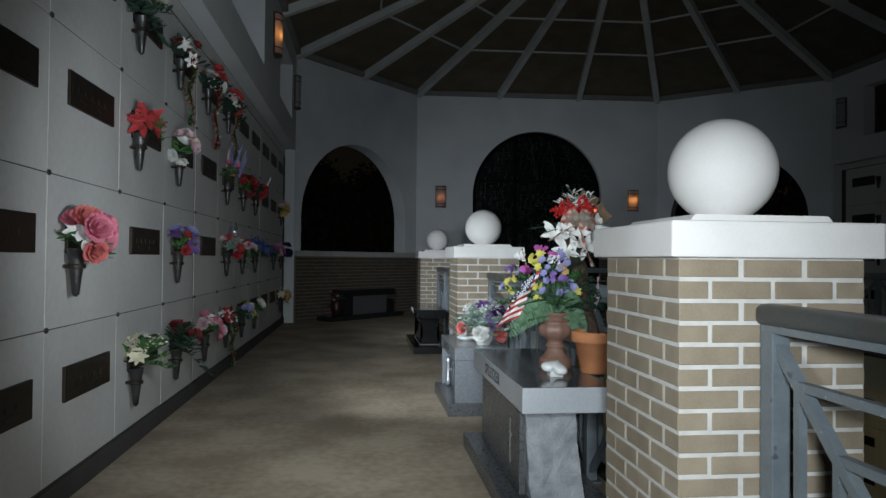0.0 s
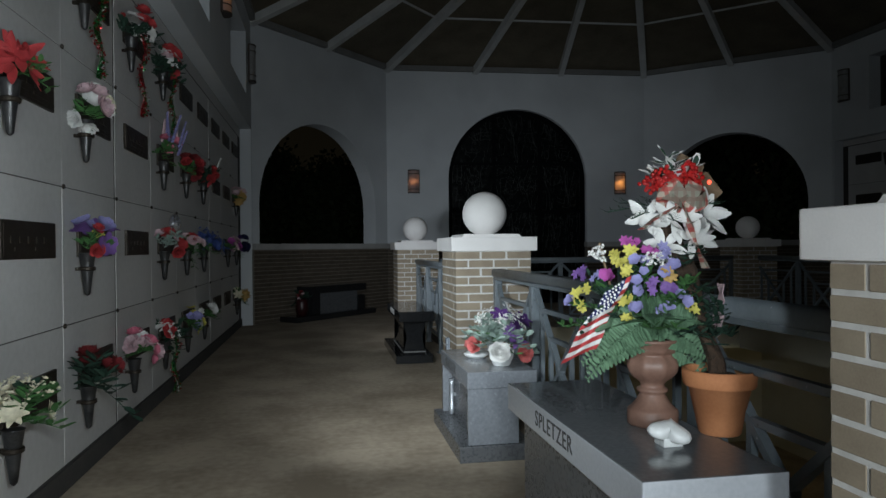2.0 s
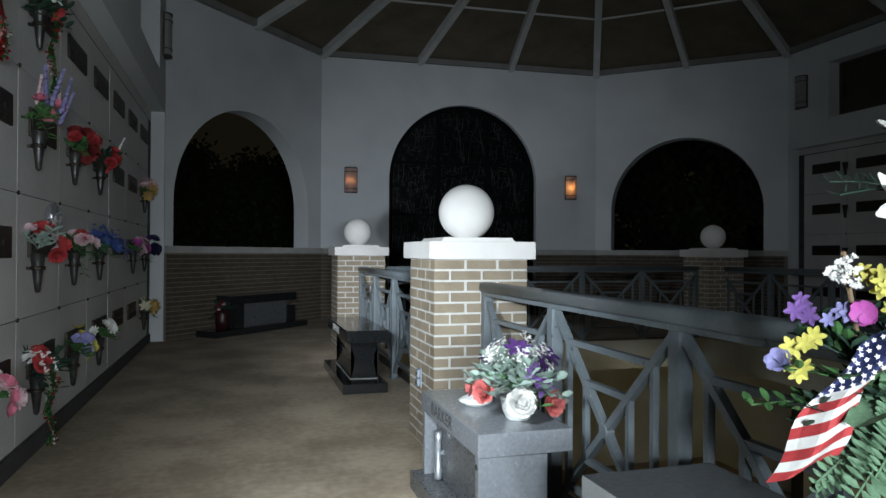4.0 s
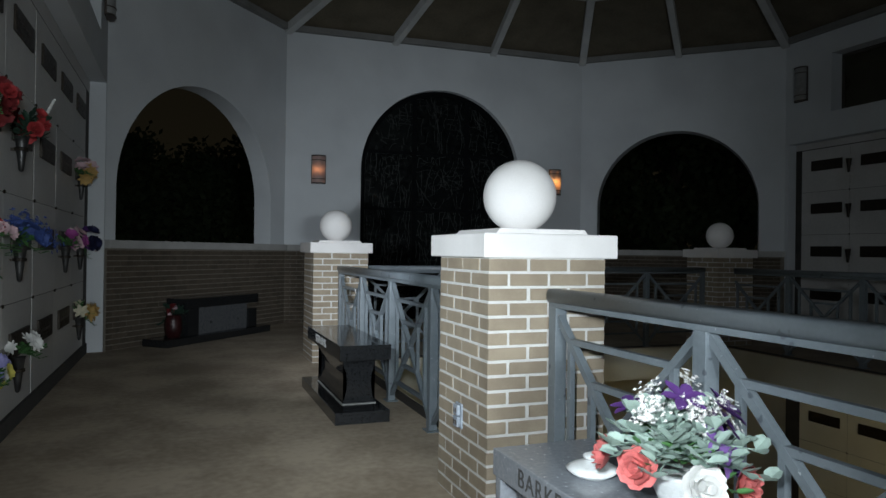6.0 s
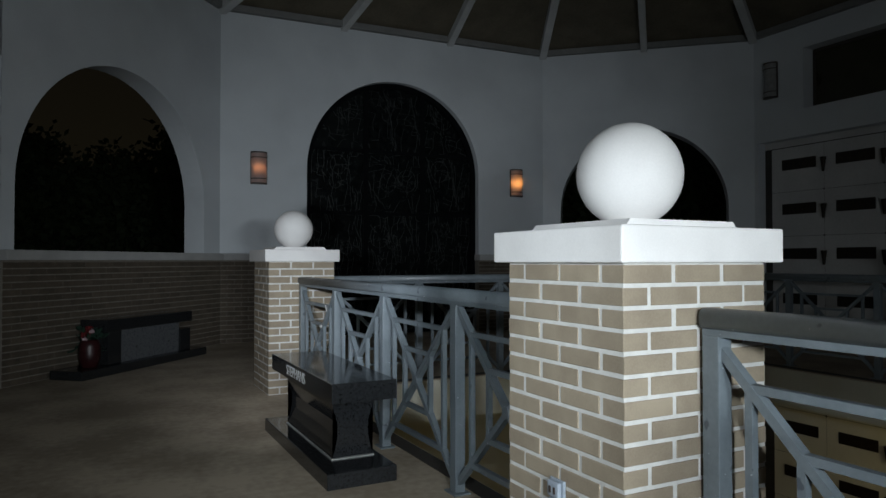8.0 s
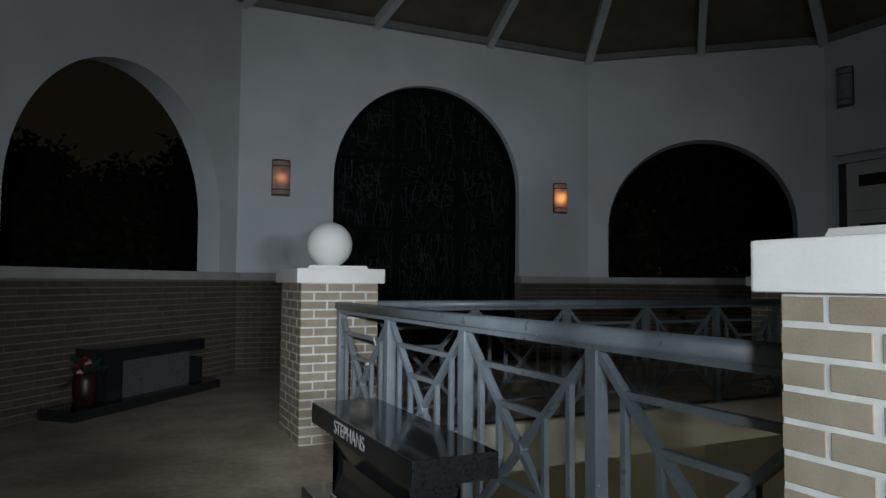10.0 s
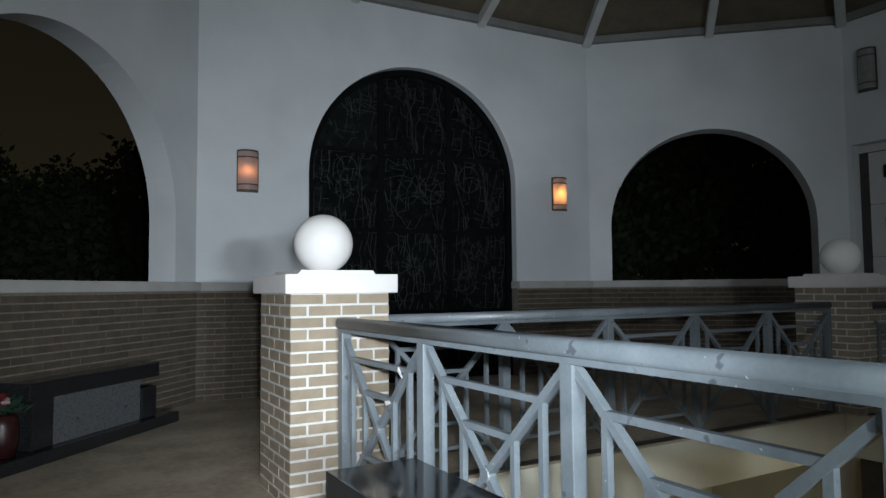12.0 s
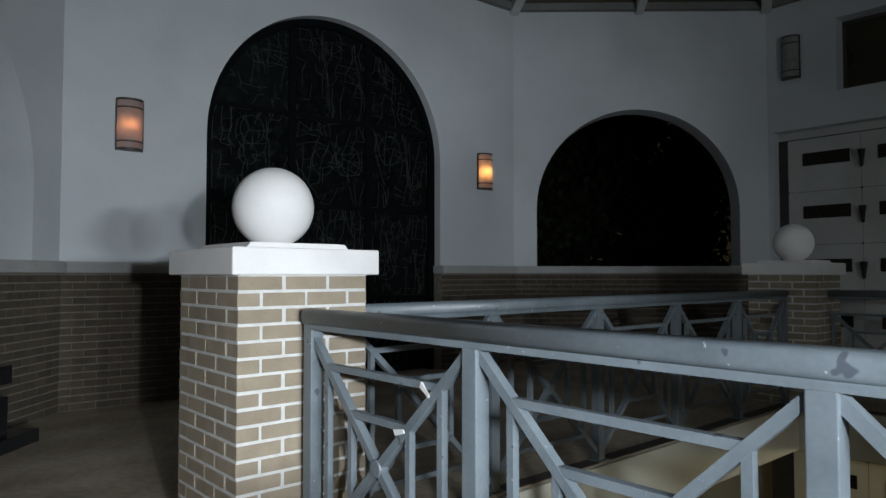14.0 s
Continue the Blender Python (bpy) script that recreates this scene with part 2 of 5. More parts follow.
def prism(bm, outline, depth, m=None):
    """An outline in x, z pushed along y from 0 to depth."""
    a = [bm.verts.new((x, 0, z)) for x, z in outline]
    b = [bm.verts.new((x, depth, z)) for x, z in outline]
    f = bm.faces.new(a)
    g = bm.faces.new(b[::-1])
    for i in range(len(a)):
        j = (i + 1) % len(a)
        bm.faces.new((a[i], b[i], b[j], a[j]))
    bmesh.ops.triangulate(bm, faces=[f, g])
    if m:
        bmesh.ops.transform(bm, matrix=m, verts=a + b)
    return bm


def arched_slab(length, height, foot, left, right, spring, depth, m, seg=40):
    """A wall of that length and height with a round-headed opening, pushed back by depth."""
    bm = B()
    r, c = (right - left) / 2, (left + right) / 2
    arc = [(c - r * math.cos(math.pi * i / seg), spring + r * math.sin(math.pi * i / seg)) for i in range(seg + 1)]
    pieces = [[(0, foot), (left, foot), (left, spring), (left, height), (0, height)],
              [(right, foot), (length, foot), (length, height), (right, height), (right, spring)]]
    for p, q in zip(arc, arc[1:]):
        pieces.append([p, q, (q[0], height), (p[0], height)])
    for y in (0, depth):
        for piece in pieces:
            bm.faces.new([bm.verts.new((x, y, z)) for x, z in piece])
    edge = [(0, foot), (left, foot)] + arc + [(right, foot), (length, foot), (length, height), (0, height)]
    for p, q in zip(edge, edge[1:] + edge[:1]):
        bm.faces.new([bm.verts.new(v) for v in ((p[0], 0, p[1]), (q[0], 0, q[1]), (q[0], depth, q[1]), (p[0], depth, p[1]))])
    bmesh.ops.remove_doubles(bm, verts=bm.verts, dist=0.0005)
    bmesh.ops.transform(bm, matrix=m, verts=bm.verts)
    return bm


def along(a, b):
    """A frame with x along a to b in plan, y away from the room, z up, and the length."""
    a, b = Vector((*a, 0)), Vector((*b, 0))
    d = (b - a).normalized()
    m = Matrix(((d.x, -d.y, 0, a.x), (d.y, d.x, 0, a.y), (0, 0, 1, 0), (0, 0, 0, 1)))
    return m, (b - a).length


# ---------------------------------------------------------------- the plan
LW, RW = -1.30, 9.70
CORNER_L, CORNER_1, CORNER_2, CORNER_R = (LW, 13.10), (1.22, 15.86), (6.99, 15.58), (RW, 13.12)
EAVE, SILL = 5.14, 1.36
HUB = (4.09, 10.16, 7.0)
REAR = -3.0
CRYPT_L = -1.48

# floors: the gallery round the well, and the lower floor
WELL = (1.46, 6.70, -2.0, 11.62)


def slab(name, x0, x1, y0, y1, z0, z1, mat, label, cat, kind="structure"):
    return link(name, box(B(), x0, x1, y0, y1, z0, z1), mat, label, cat, kind)


bm = B()
box(bm, CRYPT_L - 0.3, WELL[0], REAR, WELL[3], -0.40, 0)
box(bm, WELL[1], 10.4, REAR, WELL[3], -0.40, 0)
box(bm, CRYPT_L - 0.3, 10.4, WELL[3], 16.3, -0.40, 0)
box(bm, WELL[0], WELL[1], REAR, WELL[2], -0.40, 0)
link("floor", bm, FLOORING, "worn brown concrete gallery floor around an open well", "floor", "structure")
bm = B()
box(bm, WELL[0] - 0.02, WELL[1] + 0.02, WELL[3] - 0.03, WELL[3] + 0.01, -0.43, -0.012)
box(bm, WELL[1] - 0.03, WELL[1] + 0.01, WELL[2], WELL[3] - 0.03, -0.43, -0.012)
box(bm, WELL[0] - 0.01, WELL[0] + 0.03, WELL[2], WELL[3] - 0.03, -0.43, -0.012)
strip = B()
box(strip, WELL[0] - 0.11, WELL[0] - 0.001, WELL[2], WELL[3] + 0.10, -0.01, 0.006)
box(strip, WELL[0] - 0.001, WELL[1] + 0.001, WELL[3] + 0.001, WELL[3] + 0.10, -0.01, 0.006)
box(strip, WELL[1] + 0.001, WELL[1] + 0.11, WELL[2], WELL[3] + 0.10, -0.01, 0.006)
link("edge_strip", strip, EDGE_STEEL, "dark strip along the edge of the well", "trim", "structure")
link("well_fascia", bm, CREAM, "cream painted slab edge round the open well", "fascia", "structure")
slab("lower_floor", -2, 10.4, REAR, 16.3, -3.6, -3.4, FLOORING, "dim concrete floor of the storey below", "floor")
bm = B()
box(bm, -2, 10.4, 16.0, 16.3, -3.4, -0.42)
box(bm, -2, -1.7, REAR, 16.0, -3.4, -0.42)
box(bm, -2, 10.4, REAR - 0.3, REAR, -3.4, -0.42)
box(bm, 10.15, 10.4, REAR, 16.0, -3.4, -0.42)
link("wall_lower", bm, CREAM, "cream painted walls of the storey below", "wall", "structure")



M_A1, L_A1 = along(CORNER_L, CORNER_1)
M_BK, L_BK = along(CORNER_1, CORNER_2)
M_A3, L_A3 = along(CORNER_2, CORNER_R)
link("wall_northwest", arched_slab(L_A1, EAVE + 0.1, SILL, 0.16, 3.34, 2.02, 0.33, M_A1), STUCCO, "white stucco wall with an open arch above a brick parapet", "wall", "structure")
link("wall_north", arched_slab(L_BK, EAVE + 0.1, 0.0, 1.33, 4.42, 2.74, 0.33, M_BK), STUCCO, "white stucco wall with a tall glazed arch", "wall", "structure")
link("wall_northeast", arched_slab(L_A3, EAVE + 0.1, SILL, 0.33, 3.24, 2.18, 0.33, M_A3), STUCCO, "white stucco wall with an open arch above a brick parapet", "wall", "structure")

# side walls: a recess with crypt fronts below, a proud band and high openings above
CRYPT_TOP = 3.27


def side_wall(name, x_face, out, end, spans):
    """out is -1 for the west wall and +1 for the east one."""
    bm = B()
    x0, x1 = sorted((x_face, x_face + out * 0.55))
    box(bm, x0, x1, REAR, end, CRYPT_TOP, 3.72)
    box(bm, x0, x1, REAR, end, 4.70, 6.9)
    ys = [REAR] + [v for s in spans for v in s] + [end]
    for a, b in zip(ys[::2], ys[1::2]):
        box(bm, x0, x1, a, b, 3.72, 4.70)
    return link(name, bm, STUCCO, "white plastered upper wall with high openings above crypt fronts", "wall", "structure")


side_wall("wall_west", LW, -1, CORNER_L[1], [(1.0, 4.6), (5.6, 8.95), (10.6, 12.4)])
side_wall("wall_east", RW, 1, CORNER_R[1], [(2.0, 6.0), (7.6, 12.2)])
for n, (y0, y1) in enumerate(((2.0, 6.0), (7.6, 12.2))):
    high = thing("window_%d" % (n + 2), "high dark glass pane in a plastered opening", "window", kind="structure")
    part("pane", box(B(), RW + 0.26, RW + 0.275, y0 + 0.05, y1 - 0.05, 3.77, 4.65), OLIVE_GLASS, high)
    for a, b, c, d in ((y0, y1, 3.72, 3.77), (y0, y1, 4.65, 4.70), (y0, y0 + 0.05, 3.77, 4.65), (y1 - 0.05, y1, 3.77, 4.65)):
        part("window_frame", box(B(), RW + 0.24, RW + 0.30, a, b, c, d), EDGE_STEEL, high)
bm = B()
box(bm, LW - 0.55, LW, CORNER_L[1] - 0.06, CORNER_L[1] + 0.25, 0, CRYPT_TOP)
box(bm, RW, RW + 0.55, CORNER_R[1] - 0.07, CORNER_R[1] + 0.25, 0, CRYPT_TOP)
link("jamb", bm, STUCCO, "plastered returns at the ends of the crypt recesses", "wall", "structure")
slab("wall_south", -2, 10.4, REAR - 0.3, REAR, 0, 6.9, STUCCO, "plain plastered end wall", "wall")
slab("ceiling_south", -2, 10.4, REAR - 0.3, 3.4, EAVE + 0.2, EAVE + 0.35, BOARDS, "flat boarded ceiling", "ceiling")

# roof: eight slopes meeting at a hub
EAVES = [CORNER_L, CORNER_1, CORNER_2, CORNER_R, (RW, 6.3), (7.0, 3.4), (1.25, 3.4), (LW, 6.3)]


def roof_point(a, b, s, f, lift=0.0):
    """s along the eave from a to b, f up the slope towards the hub."""
    x, y = a[0] + (b[0] - a[0]) * s, a[1] + (b[1] - a[1]) * s
    return Vector((x + (HUB[0] - x) * f, y + (HUB[1] - y) * f, EAVE + (HUB[2] - EAVE) * f + lift))


bm = B()
ring = [bm.verts.new((*e, EAVE + 0.02)) for e in EAVES]
rise = [bm.verts.new((e[0], e[1], EAVE + 0.14)) for e in EAVES]
low, top = bm.verts.new((HUB[0], HUB[1], HUB[2] + 0.02)), bm.verts.new((HUB[0], HUB[1], HUB[2] + 0.14))
for i in range(8):
    j = (i + 1) % 8
    bm.faces.new((ring[i], ring[j], low))
    bm.faces.new((rise[j], rise[i], top))
    bm.faces.new((ring[i], rise[i], rise[j], ring[j]))
link("ceiling", bm, BOARDS, "dark brown boarded underside of the octagonal roof", "ceiling", "structure")
rafters = thing("roof_rafters", "pale painted rafters and battens under the dark roof", "rafters", kind="structure")
for i in range(8):
    a, b = EAVES[i], EAVES[(i + 1) % 8]
    n = 3 if i in (1, 3, 5, 7) else 2
    for k in range(n):
        s = k / n
        p, q = roof_point(a, b, s, 0.0, -0.05), roof_point(a, b, s, 0.985, -0.05)
        part("rafter", bar(B(), p, q, 0.11 if k else 0.13, 0.15), RAFTER, rafters)
    for f in (0.29, 0.475, 0.66, 0.84):
        part("batten", bar(B(), roof_point(a, b, 0, f, -0.0), roof_point(a, b, 1, f, -0.0), 0.032, 0.032), RAFTER, rafters)
    part("eave_plate", bar(B(), roof_point(a, b, 0, 0.006, -0.03), roof_point(a, b, 1, 0.006, -0.03), 0.12, 0.10), PLATE, rafters)
part("roof_hub", lathe(B(), [(0.22, -0.28), (0.24, -0.2), (0.24, 0.02)], 16, HUB), RAFTER, rafters)


# ---------------------------------------------------------------- parapets with stone sills
BL, BC, BD = 0.2117, 0.0691, 0.10


def brick_mesh(name, lx, ly, mat):
    bm = B()
    box(bm, -lx / 2, lx / 2, -ly / 2, ly / 2, -(BC - 0.0132) / 2, (BC - 0.0132) / 2)
    bmesh.ops.bevel(bm, geom=[e for e in bm.edges], offset=0.0022, segments=1, affect="EDGES")
    me = bpy.data.meshes.new(name)
    bm.to_mesh(me)
    bm.free()
    me.materials.append(mat)
    return me


STRETCH_X, STRETCH_Y = brick_mesh("brick", BL - 0.0132, BD, BRICK), brick_mesh("brick", BD, BL - 0.0132, BRICK)
PARAPET_X, PARAPET_HALF = brick_mesh("brick", BL - 0.006, BD, PARAPET_BRICK), brick_mesh("brick", BL / 2 - 0.006, BD, PARAPET_BRICK)


def brick(me, parent, x, y, z):
    ob = new("brick", me)
    ob.parent = parent
    ob.location = (x + random.uniform(-0.001, 0.001), y + random.uniform(-0.001, 0.001), z)
    return ob


def parapet(name, m, u0, u1, label):
    """A brick parapet with a pale sill between u0 and u1 of a wall; the room lies towards -y."""
    holder = thing(name, label, "wall", m, kind="structure")
    part("mortar_bed", box(B(), u0, u1, -0.034, 0.40, 0, SILL - 0.10), PARAPET_MORTAR, holder)
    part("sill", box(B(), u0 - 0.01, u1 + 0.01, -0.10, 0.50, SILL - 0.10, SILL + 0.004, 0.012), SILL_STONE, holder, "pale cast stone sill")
    rows = round((SILL - 0.10) / BC)
    for r in range(rows):
        z = (r + 0.5) * BC
        u = u0 + (0 if r % 2 else BL / 2)
        while u + BL <= u1 + 0.01:
            brick(PARAPET_X, holder, u + BL / 2, -0.04 + BD / 2, z)
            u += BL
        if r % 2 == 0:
            brick(PARAPET_HALF, holder, u0 + BL / 4, -0.04 + BD / 2, z)
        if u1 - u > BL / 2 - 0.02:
            brick(PARAPET_HALF, holder, u + BL / 4, -0.04 + BD / 2, z)
    return holder


# ---------------------------------------------------------------- brick piers with stone caps and balls
PIER = 3 * BL


def pier(name, x, y, label, group):
    """A square pier on its south-west corner (x, y)."""
    holder = thing(name, label, "pier", pose(x + PIER / 2, y + PIER / 2, 0), group)
    h = PIER / 2
    part("mortar_core", box(B(), -h + 0.0035, h - 0.0035, -h + 0.0035, h - 0.0035, 0, 18 * BC), MORTAR, holder)
    cap = B()
    box(cap, -h - 0.042, h + 0.042, -h - 0.042, h + 0.042, 18 * BC, 18 * BC + 0.115, 0.008)
    part("cap", cap, CAST, holder, "white cast stone cap")
    step = B()
    prism(step, [(-h + 0.06, 0), (-h + 0.085, 0.028), (h - 0.085, 0.028), (h - 0.06, 0)], 2 * h - 0.12, pose(0, -h + 0.06, 18 * BC + 0.113))
    part("cap_step", step, CAST, holder)
    ball = B()
    bmesh.ops.create_uvsphere(ball, u_segments=48, v_segments=28, radius=0.19)
    bmesh.ops.transform(ball, matrix=pose(0, 0, 18 * BC + 0.135 + 0.183), verts=ball.verts)
    part("ball", ball, CAST, holder, "white cast stone ball", True)
    return holder


def pier_bricks(holder):
    h = PIER / 2
    for r in range(18):
        z = (r + 0.5) * BC
        for s in (-1, 1):
            for k in (-1, 0, 1):
                if r % 2:
                    brick(STRETCH_X, holder, k * (BL + 0.0045), s * (h - BD / 2), z)
                else:
                    brick(STRETCH_Y, holder, s * (h - BD / 2), k * (BL + 0.0045), z)
            for k in (-0.5, 0.5):
                if r % 2:
                    brick(STRETCH_Y, holder, s * (h - BD / 2), k * BL, z)
                else:
                    brick(STRETCH_X, holder, k * BL, s * (h - BD / 2), z)


PX, PY, PXE = (0.985, 0.938, 0.972), (2.03, 6.735, 11.53), 6.59
piers = [pier("pier", x, y, "tan brick pier with white stone cap and ball", "piers round the well") for x, y in zip(PX, PY)]
piers += [pier("pier", PXE, y, "dim tan brick pier with stone cap and ball", "piers round the well") for y in (11.385, 6.74)]


# ---------------------------------------------------------------- painted steel railing
def railing(a, b, panels, label):
    """A railing from a to b in plan, with a crossed pattern in every panel."""
    m, length = along(a, b)
    holder = thing("railing", label, "railing", m, "railings round the well")
    w = length / panels
    rail = B()
    prof = []
    for a in range(-90, 270, 15):
        ca, sa = math.cos(radians(a)), math.sin(radians(a))
        prof.append((0.044 * math.copysign(abs(ca) ** 0.62, ca), 0.034 + 0.034 * math.copysign(abs(sa) ** 0.62, sa)))
    prism(rail, prof, length, pose(0, 0, 1.032, 0, 0, -90))
    part("handrail", rail, STEEL, holder, "rounded blue-grey steel handrail", True)
    part("top_flange", box(B(), 0, length, -0.030, 0.030, 1.012, 1.035, 0.003), STEEL, holder)
    for i in range(panels + 1):
        x = min(max(i * w, 0.032), length - 0.032)
        part("post", box(B(), x - 0.032, x + 0.032, -0.03, 0.03, 0, 1.013, 0.004), STEEL, holder)
        part("foot_plate", box(B(), x - 0.06 if 0 < i < panels else x - 0.032, x + 0.06 if 0 < i < panels else x + 0.032, -0.05, 0.05, 0.0, 0.010, 0.002), STEEL, holder)
    for i in range(panels):
        c = (i + 0.5) * w
        e = w / 2 - 0.022
        zt, zm, zb = 1.0, 0.53, 0.06
        for s in (-1, 1):
            part("diagonal", bar(B(), (c + s * e, 0, zt), (c - s * e * 0.0, 0, zm), 0.030, 0.034, (0, 1, 0)), STEEL, holder)
            part("diagonal", bar(B(), (c, 0, zm), (c + s * e, 0, zb), 0.030, 0.034, (0, 1, 0)), STEEL, holder)
            for f in (0.72, 0.37):
                part("baluster", box(B(), c + s * e * f - 0.013, c + s * e * f + 0.013, -0.013, 0.013, zm - (zm - zb) * f, zm + (zt - zm) * f), STEEL, holder)
        for f in (0.72, 0.37):
            for sg in (1, -1):
                z = zm + sg * (zt - zm) * f
                part("cross_bar", bar(B(), (c - e * f, 0, z), (c + e * f, 0, z), 0.026, 0.030, (0, 1, 0)), STEEL, holder)
        part("hub", lathe(B(), [(0.030, -0.022), (0.034, -0.016), (0.034, 0.016), (0.030, 0.022)], 12, (0, 0, 0)), STEEL, holder).matrix_basis = pose(c, 0, zm, 90)
    return holder


RX = 1.275
railing((RX, PY[1] - 0.02), (RX, PY[0] + PIER + 0.02), 4, "blue-grey painted steel railing with crossed bars between brick piers")
railing((RX, PY[2] - 0.055), (RX, PY[1] + PIER + 0.01), 4, "blue-grey painted steel railing with crossed bars between brick piers")
railing((RX, PY[0] - 0.02), (RX, -1.98), 4, "blue-grey painted steel railing ending at a brick pier")
railing((PX[2] + PIER - 0.03, 11.67), (PXE + 0.02, 11.67), 5, "blue-grey painted steel railing across the far side of the well")
railing((PXE + 0.32, PY[1] + PIER + 0.02), (PXE + 0.32, PY[2] - 0.02), 4, "dim blue-grey steel railing along the far gallery")
railing((PXE + 0.32, PY[0]), (PXE + 0.32, PY[1] - 0.02), 5, "dim blue-grey steel railing along the far gallery")
parapet("parapet_northwest", M_A1, 0, L_A1, "tan brick parapet with a pale stone sill")
parapet("parapet_north_left", M_BK, 0, 1.31, "tan brick parapet with a pale stone sill")
parapet("parapet_north_right", M_BK, 4.41, L_BK, "tan brick parapet with a pale stone sill")
parapet("parapet_northeast", M_A3, 0, L_A3, "tan brick parapet with a pale stone sill")


tape = thing("tape_scraps", "torn white tape scraps stuck to a joint of the steel railing", "tape", pose(1.259, 10.68, 0.852))
for y, z, turn in ((0.0, 0.0, 30), (0.14, -0.165, -20)):
    bm = B()
    box(bm, -0.006, 0.0, -0.03, 0.03, -0.010, 0.012, 0.002)
    for v in bm.verts:
        v.co += Vector((noise.noise(v.co * 60) * 0.004, 0, noise.noise(v.co * 50) * 0.012))
    part("scrap", bm, CAST, tape).matrix_basis = pose(0, y, z, turn)


# ---------------------------------------------------------------- crypt fronts
COL, LEVEL = 0.935, 0.745
ROW0 = 0.13


def crypt_wall(name, m, first, count, label, levels=4, foot=ROW0, pieces=True):
    """Crypt fronts in a local frame: x along the wall, -y towards the room. first: where column 0 starts."""
    holder = thing(name, label, "crypt wall", m, kind="structure")
    length = count * COL
    part("backing", box(B(), first - 0.3, first + length + 0.3, 0.004, 0.30, 0 if foot > 0 else foot - 0.15, foot + levels * LEVEL + 0.17), JOINT, holder, "dark joints between the fronts")
    part("base_strip", box(B(), first - 0.3, first + length + 0.3, -0.012, 0.02, foot - 0.13, foot - 0.012), JOINT, holder, "dark base strip")
    part("head_strip", box(B(), first - 0.3, first + length + 0.3, 0.0, 0.02, foot + levels * LEVEL + 0.012, foot + levels * LEVEL + 0.15), CRYPT, holder)
    panel = {}
    for wide in (0.004, 0.03):
        bm = B()
        box(bm, 0.001, COL - wide, 0.0, 0.03, 0.002, LEVEL - 0.003)
        bmesh.ops.bevel(bm, geom=[e for e in bm.edges], offset=0.0015, segments=1, affect="EDGES")
        me = bpy.data.meshes.new("crypt_front")
        bm.to_mesh(me)
        bm.free()
        me.materials.append(CRYPT if pieces else CREAM)
        panel[wide] = me
    bm = B()
    box(bm, 0, 0.60, -0.016, 0.002, 0, 0.178, 0.004)
    box(bm, 0.02, 0.58, -0.019, -0.012, 0.018, 0.160)
    for k in range(5):
        u = 0.08 + k * 0.09
        box(bm, u, u + 0.06, -0.0225, -0.016, 0.075, 0.103)
    box(bm, 0.12, 0.28, -0.022, -0.016, 0.04, 0.055)
    box(bm, 0.34, 0.50, -0.022, -0.016, 0.04, 0.055)
    me_plaque = bpy.data.meshes.new("name_plaque")
    bm.to_mesh(me_plaque)
    bm.free()
    me_plaque.materials.append(BRONZE)
    bm = B()
    lathe(bm, [(0.011, -0.014), (0.015, -0.006), (0.008, 0.0)], 10)
    bmesh.ops.transform(bm, matrix=pose(0, 0, 0, -90), verts=bm.verts)
    me_stud = bpy.data.meshes.new("stud")
    bm.to_mesh(me_stud)
    bm.free()
    me_stud.materials.append(BRONZE)
    for c in range(count):
        strong = pieces and OFFSET >= 0 and (c + OFFSET) % 4 == 0
        for r in range(levels):
            x, z = first + c * COL, foot + r * LEVEL
            ob = new("crypt_front", panel[0.03 if strong else 0.004])
            ob.parent = holder
            ob.location = (x, random.uniform(-0.001, 0.001), z)
            pl = new("name_plaque", me_plaque)
            pl.parent = holder
            pl.location = (x + 0.20, 0, z + 0.365)
            if r:
                st = new("stud", me_stud)
                st.parent = holder
                st.location = (x, 0.0, z)
    return holder


M_WEST = Matrix(((0, -1, 0, CRYPT_L), (1, 0, 0, 0), (0, 0, 1, 0), (0, 0, 0, 1)))
M_EAST = Matrix(((0, 1, 0, 9.88), (-1, 0, 0, 12.92), (0, 0, 1, 0), (0, 0, 0, 1)))
FIRST = 3.38 - 6 * COL
OFFSET = 0
crypt_wall("crypt_wall_west", M_WEST, FIRST, 16, "grey marble crypt fronts with dark bronze plaques")
OFFSET = -1
crypt_wall("crypt_wall_east", M_EAST, 0.0, 12, "dim marble crypt fronts with dark plaques", foot=0.17)
crypt_wall("crypt_wall_lower", M_EAST, 0.0, 12, "cream crypt fronts with dark plaques on the storey below", foot=-3.45, pieces=False)


